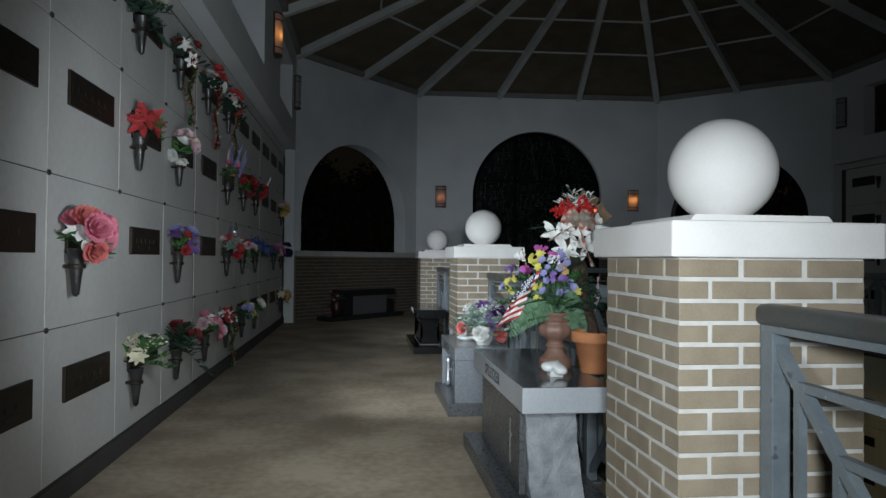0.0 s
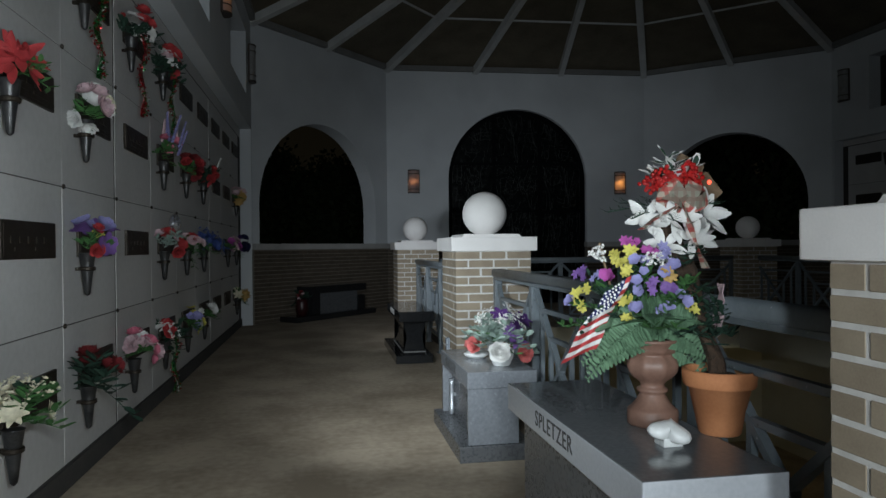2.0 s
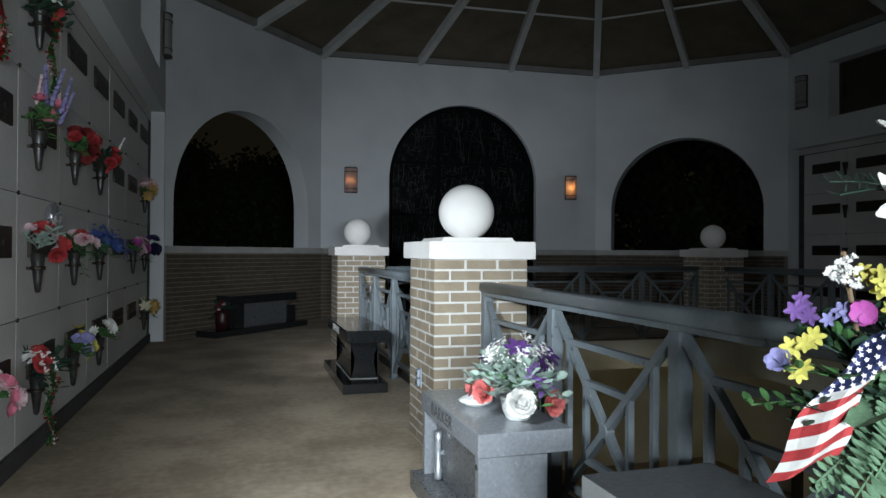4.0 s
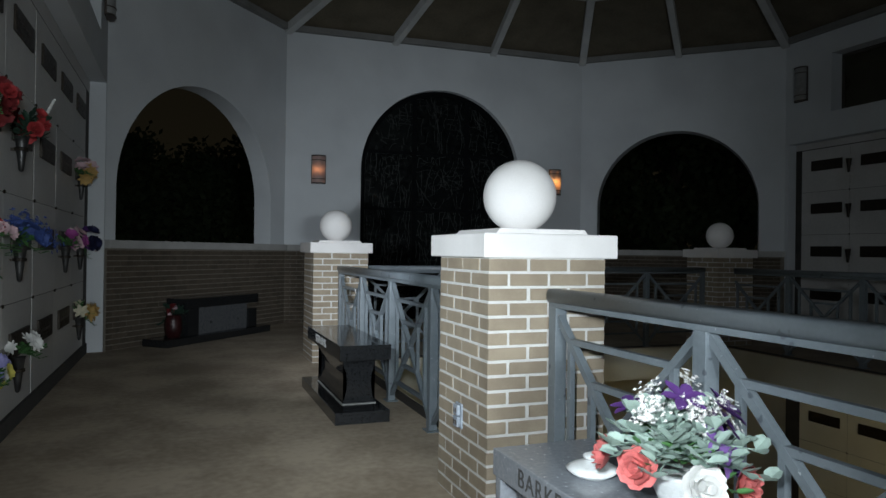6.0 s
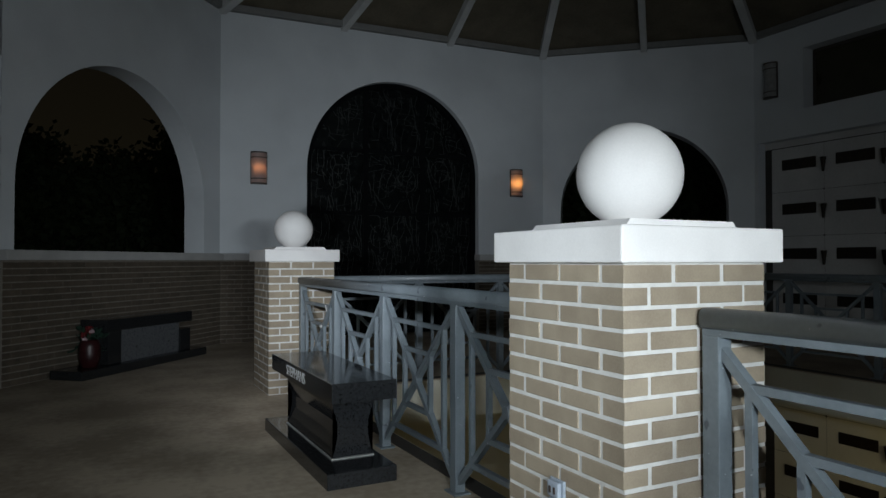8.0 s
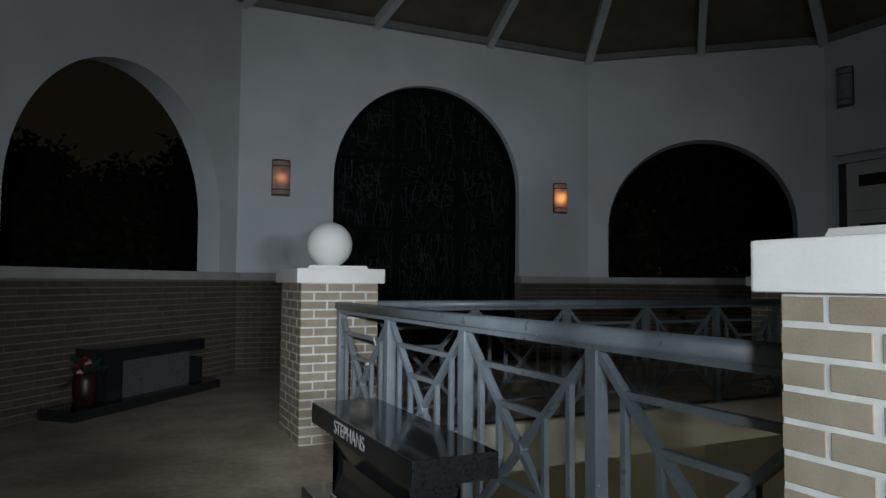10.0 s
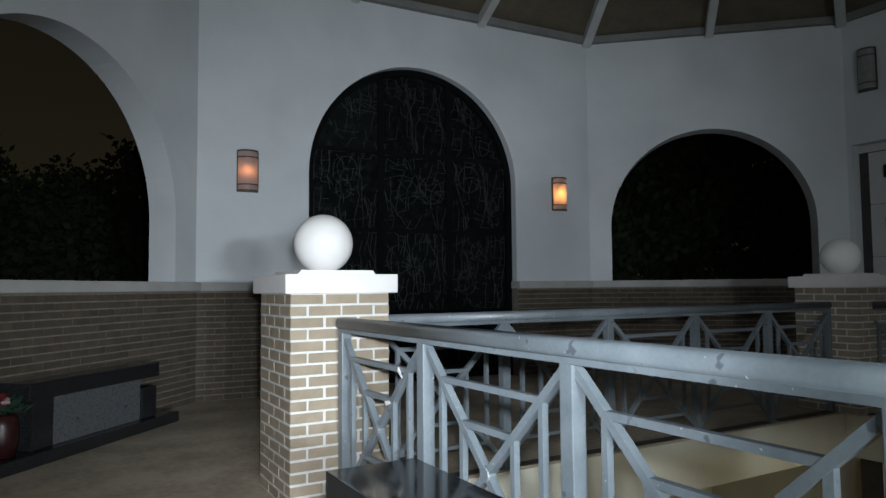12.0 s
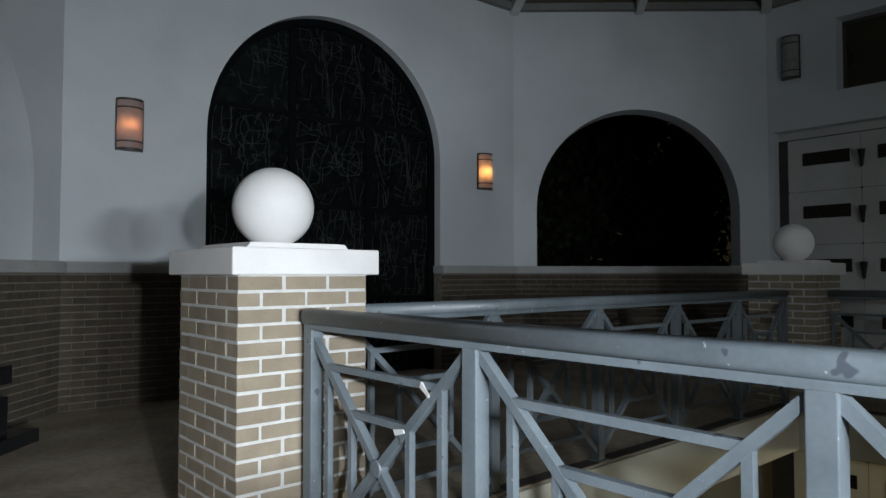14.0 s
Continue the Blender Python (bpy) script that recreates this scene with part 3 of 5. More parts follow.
# ---------------------------------------------------------------- wall lamps
def sconce(m, lit, tall, label, bulb=None):
    holder = thing("wall_sconce", label, "wall lamp", m, "wall sconces")
    w, d, h = 0.118, 0.10, tall / 2
    part("backplate", box(B(), -w - 0.008, w + 0.008, -0.016, -0.002, -h, h, 0.003), DARK_METAL, holder)

    def shell(z0, z1, grow, thick):
        """A half-round shell of some thickness, open behind."""
        bm = B()
        n = 14
        rings = []
        for i in range(n + 1):
            a = math.pi * i / n
            x, y = -math.cos(a), -math.sin(a)
            rings.append([bm.verts.new((x * (w + g), -0.014 + y * (d + g), z)) for g, z in ((grow, z0), (grow, z1), (grow - thick, z1), (grow - thick, z0))])
        for p, q in zip(rings, rings[1:]):
            for k in range(4):
                bm.faces.new((p[k], q[k], q[(k + 1) % 4], p[(k + 1) % 4]))
        bm.faces.new(rings[0])
        bm.faces.new(rings[-1][::-1])
        return bm

    t = h * 0.62
    glass = shell(-h + 0.02, h - 0.02, 0.0, 0.004)
    if lit:
        # a single skin, so that the bulb shines through
        bmesh.ops.delete(glass, geom=[v for v in glass.verts if (v.co.x / w) ** 2 + ((v.co.y + 0.014) / d) ** 2 < 0.98], context="VERTS")
    part("glass", glass, ROSE_GLASS if lit else FROST, holder, "rose frosted glass lit from within" if lit else "unlit frosted glass")
    if lit:
        lamp = B()
        bmesh.ops.create_uvsphere(lamp, u_segments=12, v_segments=8, radius=0.026, matrix=Matrix.Translation((-0.008, -0.052, -0.005)) @ Matrix.Diagonal((0.9, 0.9, 1.35, 1)))
        part("bulb", lamp, bulb, holder, "small glowing bulb")
    for z in (-t - 0.018, t):
        part("metal_band", shell(z, z + 0.014, 0.008, 0.007), DARK_METAL, holder)
    for z in (-h, h - 0.02):
        part("metal_band", shell(z, z + 0.02, 0.008, 0.1), DARK_METAL, holder)
    for s in (-1, 1):
        part("metal_stile", box(B(), s * w - 0.010, s * w + 0.010, -0.03, -0.014, -h + 0.02, h - 0.02), DARK_METAL, holder)
    return holder


def on_wall(m, u, z):
    return m @ pose(u, 0, z)


sconce(on_wall(M_BK, 0.573, 2.69), True, 0.50, "faintly lit rosy wall sconce in a dark metal frame", ROSY_BULB)
sconce(on_wall(M_BK, 5.19, 2.67), True, 0.50, "lit amber wall sconce in a dark metal frame on white stucco", AMBER_BULB)
W_FACE = Matrix(((0, -1, 0, LW), (1, 0, 0, 0), (0, 0, 1, 0), (0, 0, 0, 1)))
E_FACE = Matrix(((0, 1, 0, RW), (-1, 0, 0, 0), (0, 0, 1, 0), (0, 0, 0, 1)))
sconce(on_wall(W_FACE, 9.85, 4.40), True, 0.60, "lit amber wall sconce high on a white plastered wall", AMBER_BULB)
sconce(on_wall(W_FACE, 12.78, 4.29), False, 0.60, "unlit wall sconce high on a white plastered wall")
sconce(on_wall(E_FACE, -12.78, 4.29), False, 0.60, "unlit wall sconce high on a white plastered wall")


# ---------------------------------------------------------------- leaded glass in the tall arch
def leaded_window():
    left, right, spring, back = 1.33, 4.42, 2.74, 0.16
    r, c = (right - left) / 2, (left + right) / 2
    holder = thing("window_1", "tall arched leaded glass window, dark at night", "window", M_BK, kind="structure")
    seg = 40
    bm = B()
    for rr0, rr1 in ((r, r - 0.09),):
        outer = [(left, 0)] + [(c - rr0 * math.cos(math.pi * i / seg), spring + rr0 * math.sin(math.pi * i / seg)) for i in range(seg + 1)] + [(right, 0)]
        inner = [(c - rr1, 0)] + [(c - rr1 * math.cos(math.pi * i / seg), spring + rr1 * math.sin(math.pi * i / seg)) for i in range(seg + 1)] + [(c + rr1, 0)]
        for i in range(len(outer) - 1):
            q = [outer[i], outer[i + 1], inner[i + 1], inner[i]]
            a = [bm.verts.new((x, back - 0.04, z)) for x, z in q]
            b = [bm.verts.new((x, back + 0.04, z)) for x, z in q]
            bm.faces.new(a)
            bm.faces.new(b[::-1])
            for k in range(4):
                bm.faces.new((a[k], a[(k + 1) % 4], b[(k + 1) % 4], b[k]))
    part("window_frame", bm, FRAME_BLACK, holder, "black metal frame")

    def top_at(u):
        v = max(0.0, (r - 0.07) ** 2 - (u - c) ** 2)
        return spring + math.sqrt(v)

    us = [left + 0.08, left + 1.03, left + 2.06, right - 0.08]
    zs = [0.05, 0.95, 2.05, 3.10, 4.30]
    for u in us[1:3]:
        part("mullion", box(B(), u - 0.042, u + 0.042, back - 0.03, back + 0.03, 0.03, top_at(u)), FRAME_BLACK, holder)
    for z in zs[:-1]:
        reach = r - 0.05 if z <= spring else math.sqrt(max(0.01, (r - 0.05) ** 2 - (z - spring) ** 2))
        part("transom", box(B(), c - reach, c + reach, back - 0.026, back + 0.026, z - 0.03, z + 0.03), FRAME_BLACK, holder)
    rng = random.Random(7)
    for ci in range(3):
        for ri in range(4):
            u0, u1, z0, z1 = us[ci] + 0.03, us[ci + 1] - 0.03, zs[ri] + 0.03, zs[ri + 1] - 0.03
            # the pane, cut to the arch
            n = 14
            bm = B()
            cols = []
            for k in range(n + 1):
                u = u0 + (u1 - u0) * k / n
                zt = min(z1, top_at(u) - 0.005)
                cols.append((u, max(z0, zt)))
            for k in range(n):
                (ua, za), (ub, zb) = cols[k], cols[k + 1]
                if za - z0 < 0.005 and zb - z0 < 0.005:
                    continue
                vs = [bm.verts.new(v) for v in ((ua, back, z0), (ub, back, z0), (ub, back, zb), (ua, back, za))]
                ws = [bm.verts.new(v) for v in ((ua, back + 0.008, z0), (ub, back + 0.008, z0), (ub, back + 0.008, zb), (ua, back + 0.008, za))]
                bm.faces.new(vs)
                bm.faces.new(ws[::-1])
            bmesh.ops.remove_doubles(bm, verts=bm.verts, dist=0.001)
            pane = part("pane", bm, NIGHT_GLASS, holder)
            # came web: a warped net with a few rings
            nx, nz = rng.choice((11, 13, 14)), rng.choice((8, 9, 10))
            veil = Vector((rng.uniform(0, 9), rng.uniform(0, 9), 0))
            sway, freq = rng.uniform(0.03, 0.09), rng.uniform(2, 6)
            net = {}
            for i in range(nx + 1):
                for j in range(nz + 1):
                    u = u0 + (u1 - u0) * i / nx
                    z = z0 + (z1 - z0) * j / nz
                    u += sway * math.sin(freq * z + i) + rng.uniform(-0.03, 0.03)
                    z += 0.7 * sway * math.sin(freq * u * 1.3 + j) + rng.uniform(-0.035, 0.035)
                    net[i, j] = (min(max(u, u0), u1), min(max(z, z0), z1))
            bm = B()
            wide = rng.uniform(0.0038, 0.0052)

            def came(p, q):
                if p[1] < top_at(p[0]) - 0.02 and q[1] < top_at(q[0]) - 0.02 and math.dist(p, q) > 0.02:
                    bar(bm, (p[0], back - 0.004, p[1]), (q[0], back - 0.004, q[1]), wide, 0.008, (0, 1, 0))

            for i in range(nx + 1):
                for j in range(nz + 1):
                    busy = noise.noise(Vector((net[i, j][0] * 2.6, net[i, j][1] * 2.6, 0)) + veil) * 0.9
                    if i < nx and rng.random() < 0.36 + busy:
                        came(net[i, j], net[i + 1, j])
                    if j < nz and rng.random() < 0.66 + busy:
                        came(net[i, j], net[i, j + 1])
            for k in range(2):
                cu, cz, cr = rng.uniform(u0 + 0.2, u1 - 0.2), rng.uniform(z0 + 0.2, z1 - 0.2), rng.uniform(0.08, 0.17)
                pts = [(cu + cr * math.cos(a * math.pi / 8), cz + cr * 1.15 * math.sin(a * math.pi / 8)) for a in range(17)]
                for p, q in zip(pts, pts[1:]):
                    came(p, q)
                for p in pts[:-1:3]:
                    came((cu + (p[0] - cu) * 0.45, cz + (p[1] - cz) * 0.45), (cu + (p[0] - cu) * 1.5, cz + (p[1] - cz) * 1.5))
            part("lead_cames", bm, LEAD, pane, "thin grey lead cames")


leaded_window()


# ---------------------------------------------------------------- granite benches
def lettering(text, size, m, parent, material, space=1.0):
    cu = bpy.data.curves.new("lettering", "FONT")
    cu.body, cu.size, cu.extrude, cu.align_x, cu.align_y = text, size, 0.001, "LEFT", "CENTER"
    cu.space_character = space
    cu.materials.append(material)
    ob = new("lettering", cu)
    ob.parent = parent
    ob.matrix_basis = m
    return ob


FACE_WEST = pose(0, 0, 0, 90, 0, -90)
DARK_LETTER = surface("engraved_letter", (0.02, 0.02, 0.02), (0.05, 0.05, 0.05), 0.8)
PALE_LETTER = surface("pale_engraved_letter", (0.20, 0.20, 0.195), (0.32, 0.32, 0.31), 0.8)


def light_bench():
    h = thing("memorial_bench", "light grey granite memorial bench with rock-pitched pedestal and engraved letters", "bench", pose(0.728, 3.04, 0), "memorial benches")
    seat = part("seat", box(B(), 0, 0.44, 0, 1.36, 0.525, 0.645, 0.006), LIGHT_GRANITE, h, "light granite seat, polished top coloured as a dark reflection")
    # upward faces get the colour that holds the dark reflection
    seat.data.materials.append(POLISHED_DARK_REFLECTION)
    for p in seat.data.polygons:
        p.material_index = 1 if p.normal.z > 0.9 else 0
    bm = B()
    prof = [(0.075, 0.09), (0.062, 0.20), (0.052, 0.32), (0.048, 0.43), (0.045, 0.524), (0.285, 0.524), (0.288, 0.43), (0.298, 0.32), (0.315, 0.2), (0.335, 0.09)]
    prism(bm, prof, 1.14, pose(0, 0.11, 0))
    bmesh.ops.subdivide_edges(bm, edges=bm.edges, cuts=3, use_grid_fill=True)
    for v in bm.verts:
        if 0.1 < v.co.z < 0.51:
            v.co += Vector((noise.noise(v.co * 14), noise.noise(v.co * 14 + Vector((5, 1, 2))), 0)) * 0.012
    part("pedestal", bm, ROCK_GRANITE, h, "rough rock-pitched pedestal")
    part("side_panel", box(B(), 0.028, 0.06, 0.17, 1.19, 0.10, 0.515, 0.004), DARK_GRANITE, h, "polished dark side panel")
    cross = B()
    box(cross, 0.0255, 0.0285, 0.372, 0.380, 0.20, 0.42)
    box(cross, 0.0250, 0.0280, 0.346, 0.406, 0.340, 0.348)
    part("engraved_cross", cross, PALE_LETTER, h, "thin engraved cross")
    part("base", box(B(), -0.06, 0.46, -0.02, 1.40, 0, 0.09, 0.006), DARK_GRANITE, h)
    lettering("SPLETZER", 0.088, pose(-0.001, 0.94, 0.586) @ FACE_WEST, h, DARK_LETTER, 1.12)
    return h


def grey_bench():
    h = thing("memorial_bench", "grey granite memorial bench with boxy vault beside a brick pier", "bench", pose(0.72, 5.27, 0), "memorial benches")
    part("seat", box(B(), 0, 0.43, 0, 0.93, 0.435, 0.534, 0.005), GREY_GRANITE, h, "polished grey granite seat")
    part("vault", box(B(), 0.07, 0.31, 0.05, 0.87, 0.10, 0.434, 0.004), DARK_GRANITE, h)
    part("end_panel", box(B(), 0.004, 0.315, 0.006, 0.049, 0.099, 0.4345, 0.004), GREY_GRANITE, h)
    part("end_panel", box(B(), 0.004, 0.315, 0.871, 0.912, 0.099, 0.4345, 0.004), GREY_GRANITE, h)
    part("base", box(B(), -0.05, 0.40, -0.01, 0.97, 0, 0.098, 0.006), DARK_GRANITE, h)
    lettering("BARKER", 0.090, pose(-0.001, 0.725, 0.485) @ FACE_WEST, h, DARK_LETTER, 1.15)
    v = B()
    lathe(v, [(0.012, 0), (0.02, 0.01), (0.022, 0.05), (0.016, 0.06), (0.016, 0.20), (0.021, 0.25), (0.018, 0.25)], 16, (0.042, 0.74, 0.11))
    part("flower_tube", v, SILVER, h, "silvery metal flower tube", True)
    part("tube_bracket", box(B(), 0.045, 0.072, 0.728, 0.752, 0.24, 0.26), SILVER, h)
    for z in (0.17, 0.39):
        part("screw_cap", lathe(B(), [(0.016, 0), (0.016, 0.006), (0.008, 0.012)], 12, (0, 0, 0)), PEWTER, h).matrix_basis = pose(0.012, 0.035, z, 0, -90)
    return h


def black_bench():
    h = thing("memorial_bench", "polished black granite memorial bench beside the steel railing", "bench", pose(0.665, 8.74, 0), "memorial benches")
    part("seat", box(B(), 0.03, 0.42, 0.05, 1.46, 0.455, 0.567, 0.004), BLACK_GRANITE, h, "polished black granite seat")
    bm = B()
    prof = [(0.10, 0.10), (0.115, 0.15), (0.130, 0.22), (0.130, 0.30), (0.112, 0.36), (0.10, 0.40), (0.10, 0.454), (0.35, 0.454), (0.35, 0.40), (0.338, 0.36), (0.32, 0.30), (0.32, 0.22), (0.335, 0.15), (0.35, 0.10)]
    prism(bm, prof, 1.02, pose(0, 0.25, 0))
    part("pedestal", bm, BLACK_GRANITE, h, "waisted black granite pedestal")
    part("joint_bead", box(B(), 0.092, 0.358, 0.242, 1.278, 0.088, 0.097), PALE_LETTER, h, "pale mortar bead")
    part("base", box(B(), -0.01, 0.40, 0, 1.50, 0, 0.09, 0.005), BLACK_GRANITE, h)
    lettering("STEPHANS", 0.096, pose(0.0285, 1.035, 0.51) @ FACE_WEST, h, PALE_LETTER)
    return h


def parapet_bench():
    h = thing("memorial_bench", "dark granite memorial bench standing before the brick parapet", "bench", M_A1 @ pose(0.52, -0.50, 0), "memorial benches")
    part("seat", box(B(), 0.40, 1.92, 0.05, 0.40, 0.47, 0.60, 0.008), BLACK_GRANITE, h)
    part("vault", box(B(), 0.66, 1.70, 0.09, 0.37, 0.10, 0.469, 0.004), DARK_GRANITE, h, "grey granite vault front")
    for x, top in ((0.45, 0.469), (1.705, 0.38)):
        part("end_leg", box(B(), x, x + 0.205, 0.07, 0.38, 0.10, top, 0.006), BLACK_GRANITE, h)
    part("base", box(B(), 0.0, 2.17, 0.0, 0.41, 0, 0.098, 0.008), BLACK_GRANITE, h)
    for x in (0.92, 1.50):
        part("screw_cap", lathe(B(), [(0.016, 0), (0.016, 0.006), (0.006, 0.014)], 10), PEWTER, h).matrix_basis = pose(x, 0.09, 0.25, 90)
    return h


light_bench()
grey_bench()
black_bench()
parapet_bench()


# ---------------------------------------------------------------- flowers
def petal_paint(name, c, dark=0.65, fade=0.16):
    grey = 0.3 * c[0] + 0.6 * c[1] + 0.1 * c[2]
    c = tuple(v + (grey - v) * fade for v in c)
    return surface(name, tuple(v * dark for v in c), c, 0.65, scale=30, fine=160, bump=0.15, relief=0.001, per_piece=0.4, sheen=0.3)


TINT = {
    "red": petal_paint("red_petal", (0.50, 0.025, 0.03)), "dark_red": petal_paint("dark_red_petal", (0.20, 0.012, 0.016)),
    "pink": petal_paint("pink_petal", (0.72, 0.16, 0.26)), "pale_pink": petal_paint("pale_pink_petal", (0.74, 0.50, 0.55)),
    "coral": petal_paint("coral_petal", (0.74, 0.15, 0.14), 0.55), "white": petal_paint("white_petal", (0.78, 0.78, 0.76), 0.8),
    "cream": petal_paint("cream_petal", (0.74, 0.68, 0.48)), "yellow": petal_paint("yellow_petal", (0.62, 0.56, 0.05)),
    "purple": petal_paint("purple_petal", (0.20, 0.09, 0.36)), "lilac": petal_paint("lilac_petal", (0.27, 0.26, 0.56)),
    "violet": petal_paint("violet_petal", (0.10, 0.03, 0.20)), "blue": petal_paint("blue_petal", (0.05, 0.10, 0.36)),
    "navy": petal_paint("navy_petal", (0.025, 0.03, 0.10)), "gold": petal_paint("gold_petal", (0.55, 0.33, 0.07)), "magenta": petal_paint("magenta_petal", (0.45, 0.06, 0.36)),
}
GREEN = petal_paint("green_leaf", (0.06, 0.20, 0.045), 0.45)
FERN_GREEN = petal_paint("fern_leaf", (0.13, 0.27, 0.145), 0.4)
GREY_GREEN = petal_paint("eucalyptus_leaf", (0.31, 0.43, 0.37), 0.65)
DEEP_GREEN = petal_paint("deep_green_needle", (0.025, 0.07, 0.045), 0.5)
STEM = petal_paint("stem", (0.07, 0.11, 0.04))
MOSS = surface("brown_moss", (0.025, 0.015, 0.009), (0.075, 0.045, 0.028), 0.95, scale=40, fine=160, bump=0.9, relief=0.012)
BURLAP = surface("burlap", (0.11, 0.07, 0.04), (0.20, 0.135, 0.085), 0.95, scale=30, fine=240, bump=0.6, relief=0.003)
WHITE_GLAZE = surface("white_glaze", (0.60, 0.62, 0.62), (0.74, 0.76, 0.76), 0.3, scale=12, fine=80, bump=0.08)
TINSEL_GREEN = surface("green_tinsel", (0.01, 0.10, 0.02), (0.05, 0.32, 0.08), 0.25, 0.8, scale=60, fine=260, bump=0.9, relief=0.004)
TINSEL_RED = surface("red_tinsel", (0.20, 0.005, 0.01), (0.55, 0.03, 0.03), 0.25, 0.8, scale=60, fine=260, bump=0.9, relief=0.004)
FOIL = surface("silver_foil", (0.5, 0.5, 0.55), (0.8, 0.8, 0.85), 0.2, 0.85, scale=10, fine=60, bump=0.4, relief=0.004)


def petal(bm, m, length, width, cup, point=0.5, rows=4):
    """One petal that starts at the origin and runs along +x, lifting by cup."""
    grid = []
    for i in range(rows + 1):
        t = i / rows
        w = 0.0 if i == 0 else width * (math.sin(math.pi * min(1, t * 0.86 + 0.06)) ** (0.6 + point)) * 0.5
        x, z = length * t * (1 - 0.25 * cup * t), cup * length * t * t
        grid.append([bm.verts.new(m @ Vector((x, s * w, z + abs(s) * w * 0.35))) for s in (-1, 0, 1)])
    for a, b in zip(grid, grid[1:]):
        for k in (0, 1):
            bm.faces.new((a[k], a[k + 1], b[k + 1], b[k]))


BLOOMS = {}


def bloom_mesh(kind, tint):
    if (kind, tint) in BLOOMS:
        return BLOOMS[kind, tint]
    rng = random.Random(kind + tint)
    bm = B()
    if kind == "rose":
        for layer, (n, ln, wd, cup) in enumerate(((6, 1.0, 0.95, 0.35), (6, 0.85, 0.85, 0.75), (5, 0.62, 0.72, 1.25), (4, 0.42, 0.5, 1.9))):
            for k in range(n):
                petal(bm, pose(0, 0, 0, 0, 0, 360 * k / n + 31 * layer + rng.uniform(-9, 9)), ln, wd, cup + rng.uniform(-0.1, 0.1), 0.0)
    elif kind == "lily":
        for layer, (n, ln) in enumerate(((5, 1.0), (4, 0.75))):
            for k in range(n):
                petal(bm, pose(0, 0, 0, rng.uniform(-14, 14), 0, 360 * k / n + 40 * layer + rng.uniform(-16, 16)), ln * rng.uniform(0.85, 1.15), 0.40, 0.22 + 0.3 * layer + rng.uniform(-0.12, 0.12), 0.55)
    elif kind == "star":
        for k in range(6):
            petal(bm, pose(0, 0, 0, rng.uniform(-8, 8), 0, 60 * k + rng.uniform(-8, 8)), 1.0, 0.55, 0.12 + rng.uniform(-0.1, 0.1), 0.4)
    elif kind == "daisy":
        for layer in range(2):
            for k in range(8):
                petal(bm, pose(0, 0, 0, 0, 0, 45 * k + 22 * layer), 1.0 - 0.2 * layer, 0.4, 0.15 + 0.25 * layer, 0.2, 3)
    elif kind == "pansy":
        for k in range(5):
            petal(bm, pose(0, 0, 0, rng.uniform(-12, 12), 0, 72 * k + rng.uniform(-8, 8)), 0.9, 0.9, 0.3 + rng.uniform(-0.15, 0.15), 0.0, 3)
    elif kind == "filler":
        for k in range(22):
            d = Vector((rng.gauss(0, 1), rng.gauss(0, 1), abs(rng.gauss(0, 1)))).normalized() * rng.uniform(0.4, 1.0)
            petal(bm, d.to_track_quat("X", "Z").to_matrix().to_4x4(), d.length, 0.03, 0.0, 0.0, 2)
            for j in range(4):
                petal(bm, Matrix.Translation(d) @ pose(0, 0, 0, rng.uniform(0, 50), 0, 90 * j + rng.uniform(0, 40)), 0.17, 0.15, 0.3, 0.0, 2)
    elif kind == "spike":
        petal(bm, pose(0, 0, 0, 0, -90, 0), 2.4, 0.05, 0.0, 0.0, 15)
        for k in range(16):
            z = k / 15 * 2.4
            for j in range(3):
                petal(bm, pose(0, 0, z, 0, -35, 120 * j + 47 * k), 0.34 * (1.15 - z / 3.4), 0.26, 0.5, 0.1, 2)
    bmesh.ops.remove_doubles(bm, verts=bm.verts, dist=0.012)
    me = bpy.data.meshes.new("bloom")
    bm.to_mesh(me)
    bm.free()
    me.materials.append(TINT[tint])
    for p in me.polygons:
        p.use_smooth = kind != "filler"
    BLOOMS[kind, tint] = me
    return me


def bloom(parent, kind, tint, size, at, way):
    ob = new("bloom", bloom_mesh(kind, tint))
    ob.parent = parent
    turn = Vector(way).normalized().to_track_quat("Z", "Y").to_matrix().to_4x4()
    ob.matrix_basis = Matrix.Translation(at) @ turn @ pose(0, 0, 0, 0, 0, random.uniform(0, 360)) @ Matrix.Scale(size, 4)
    return ob


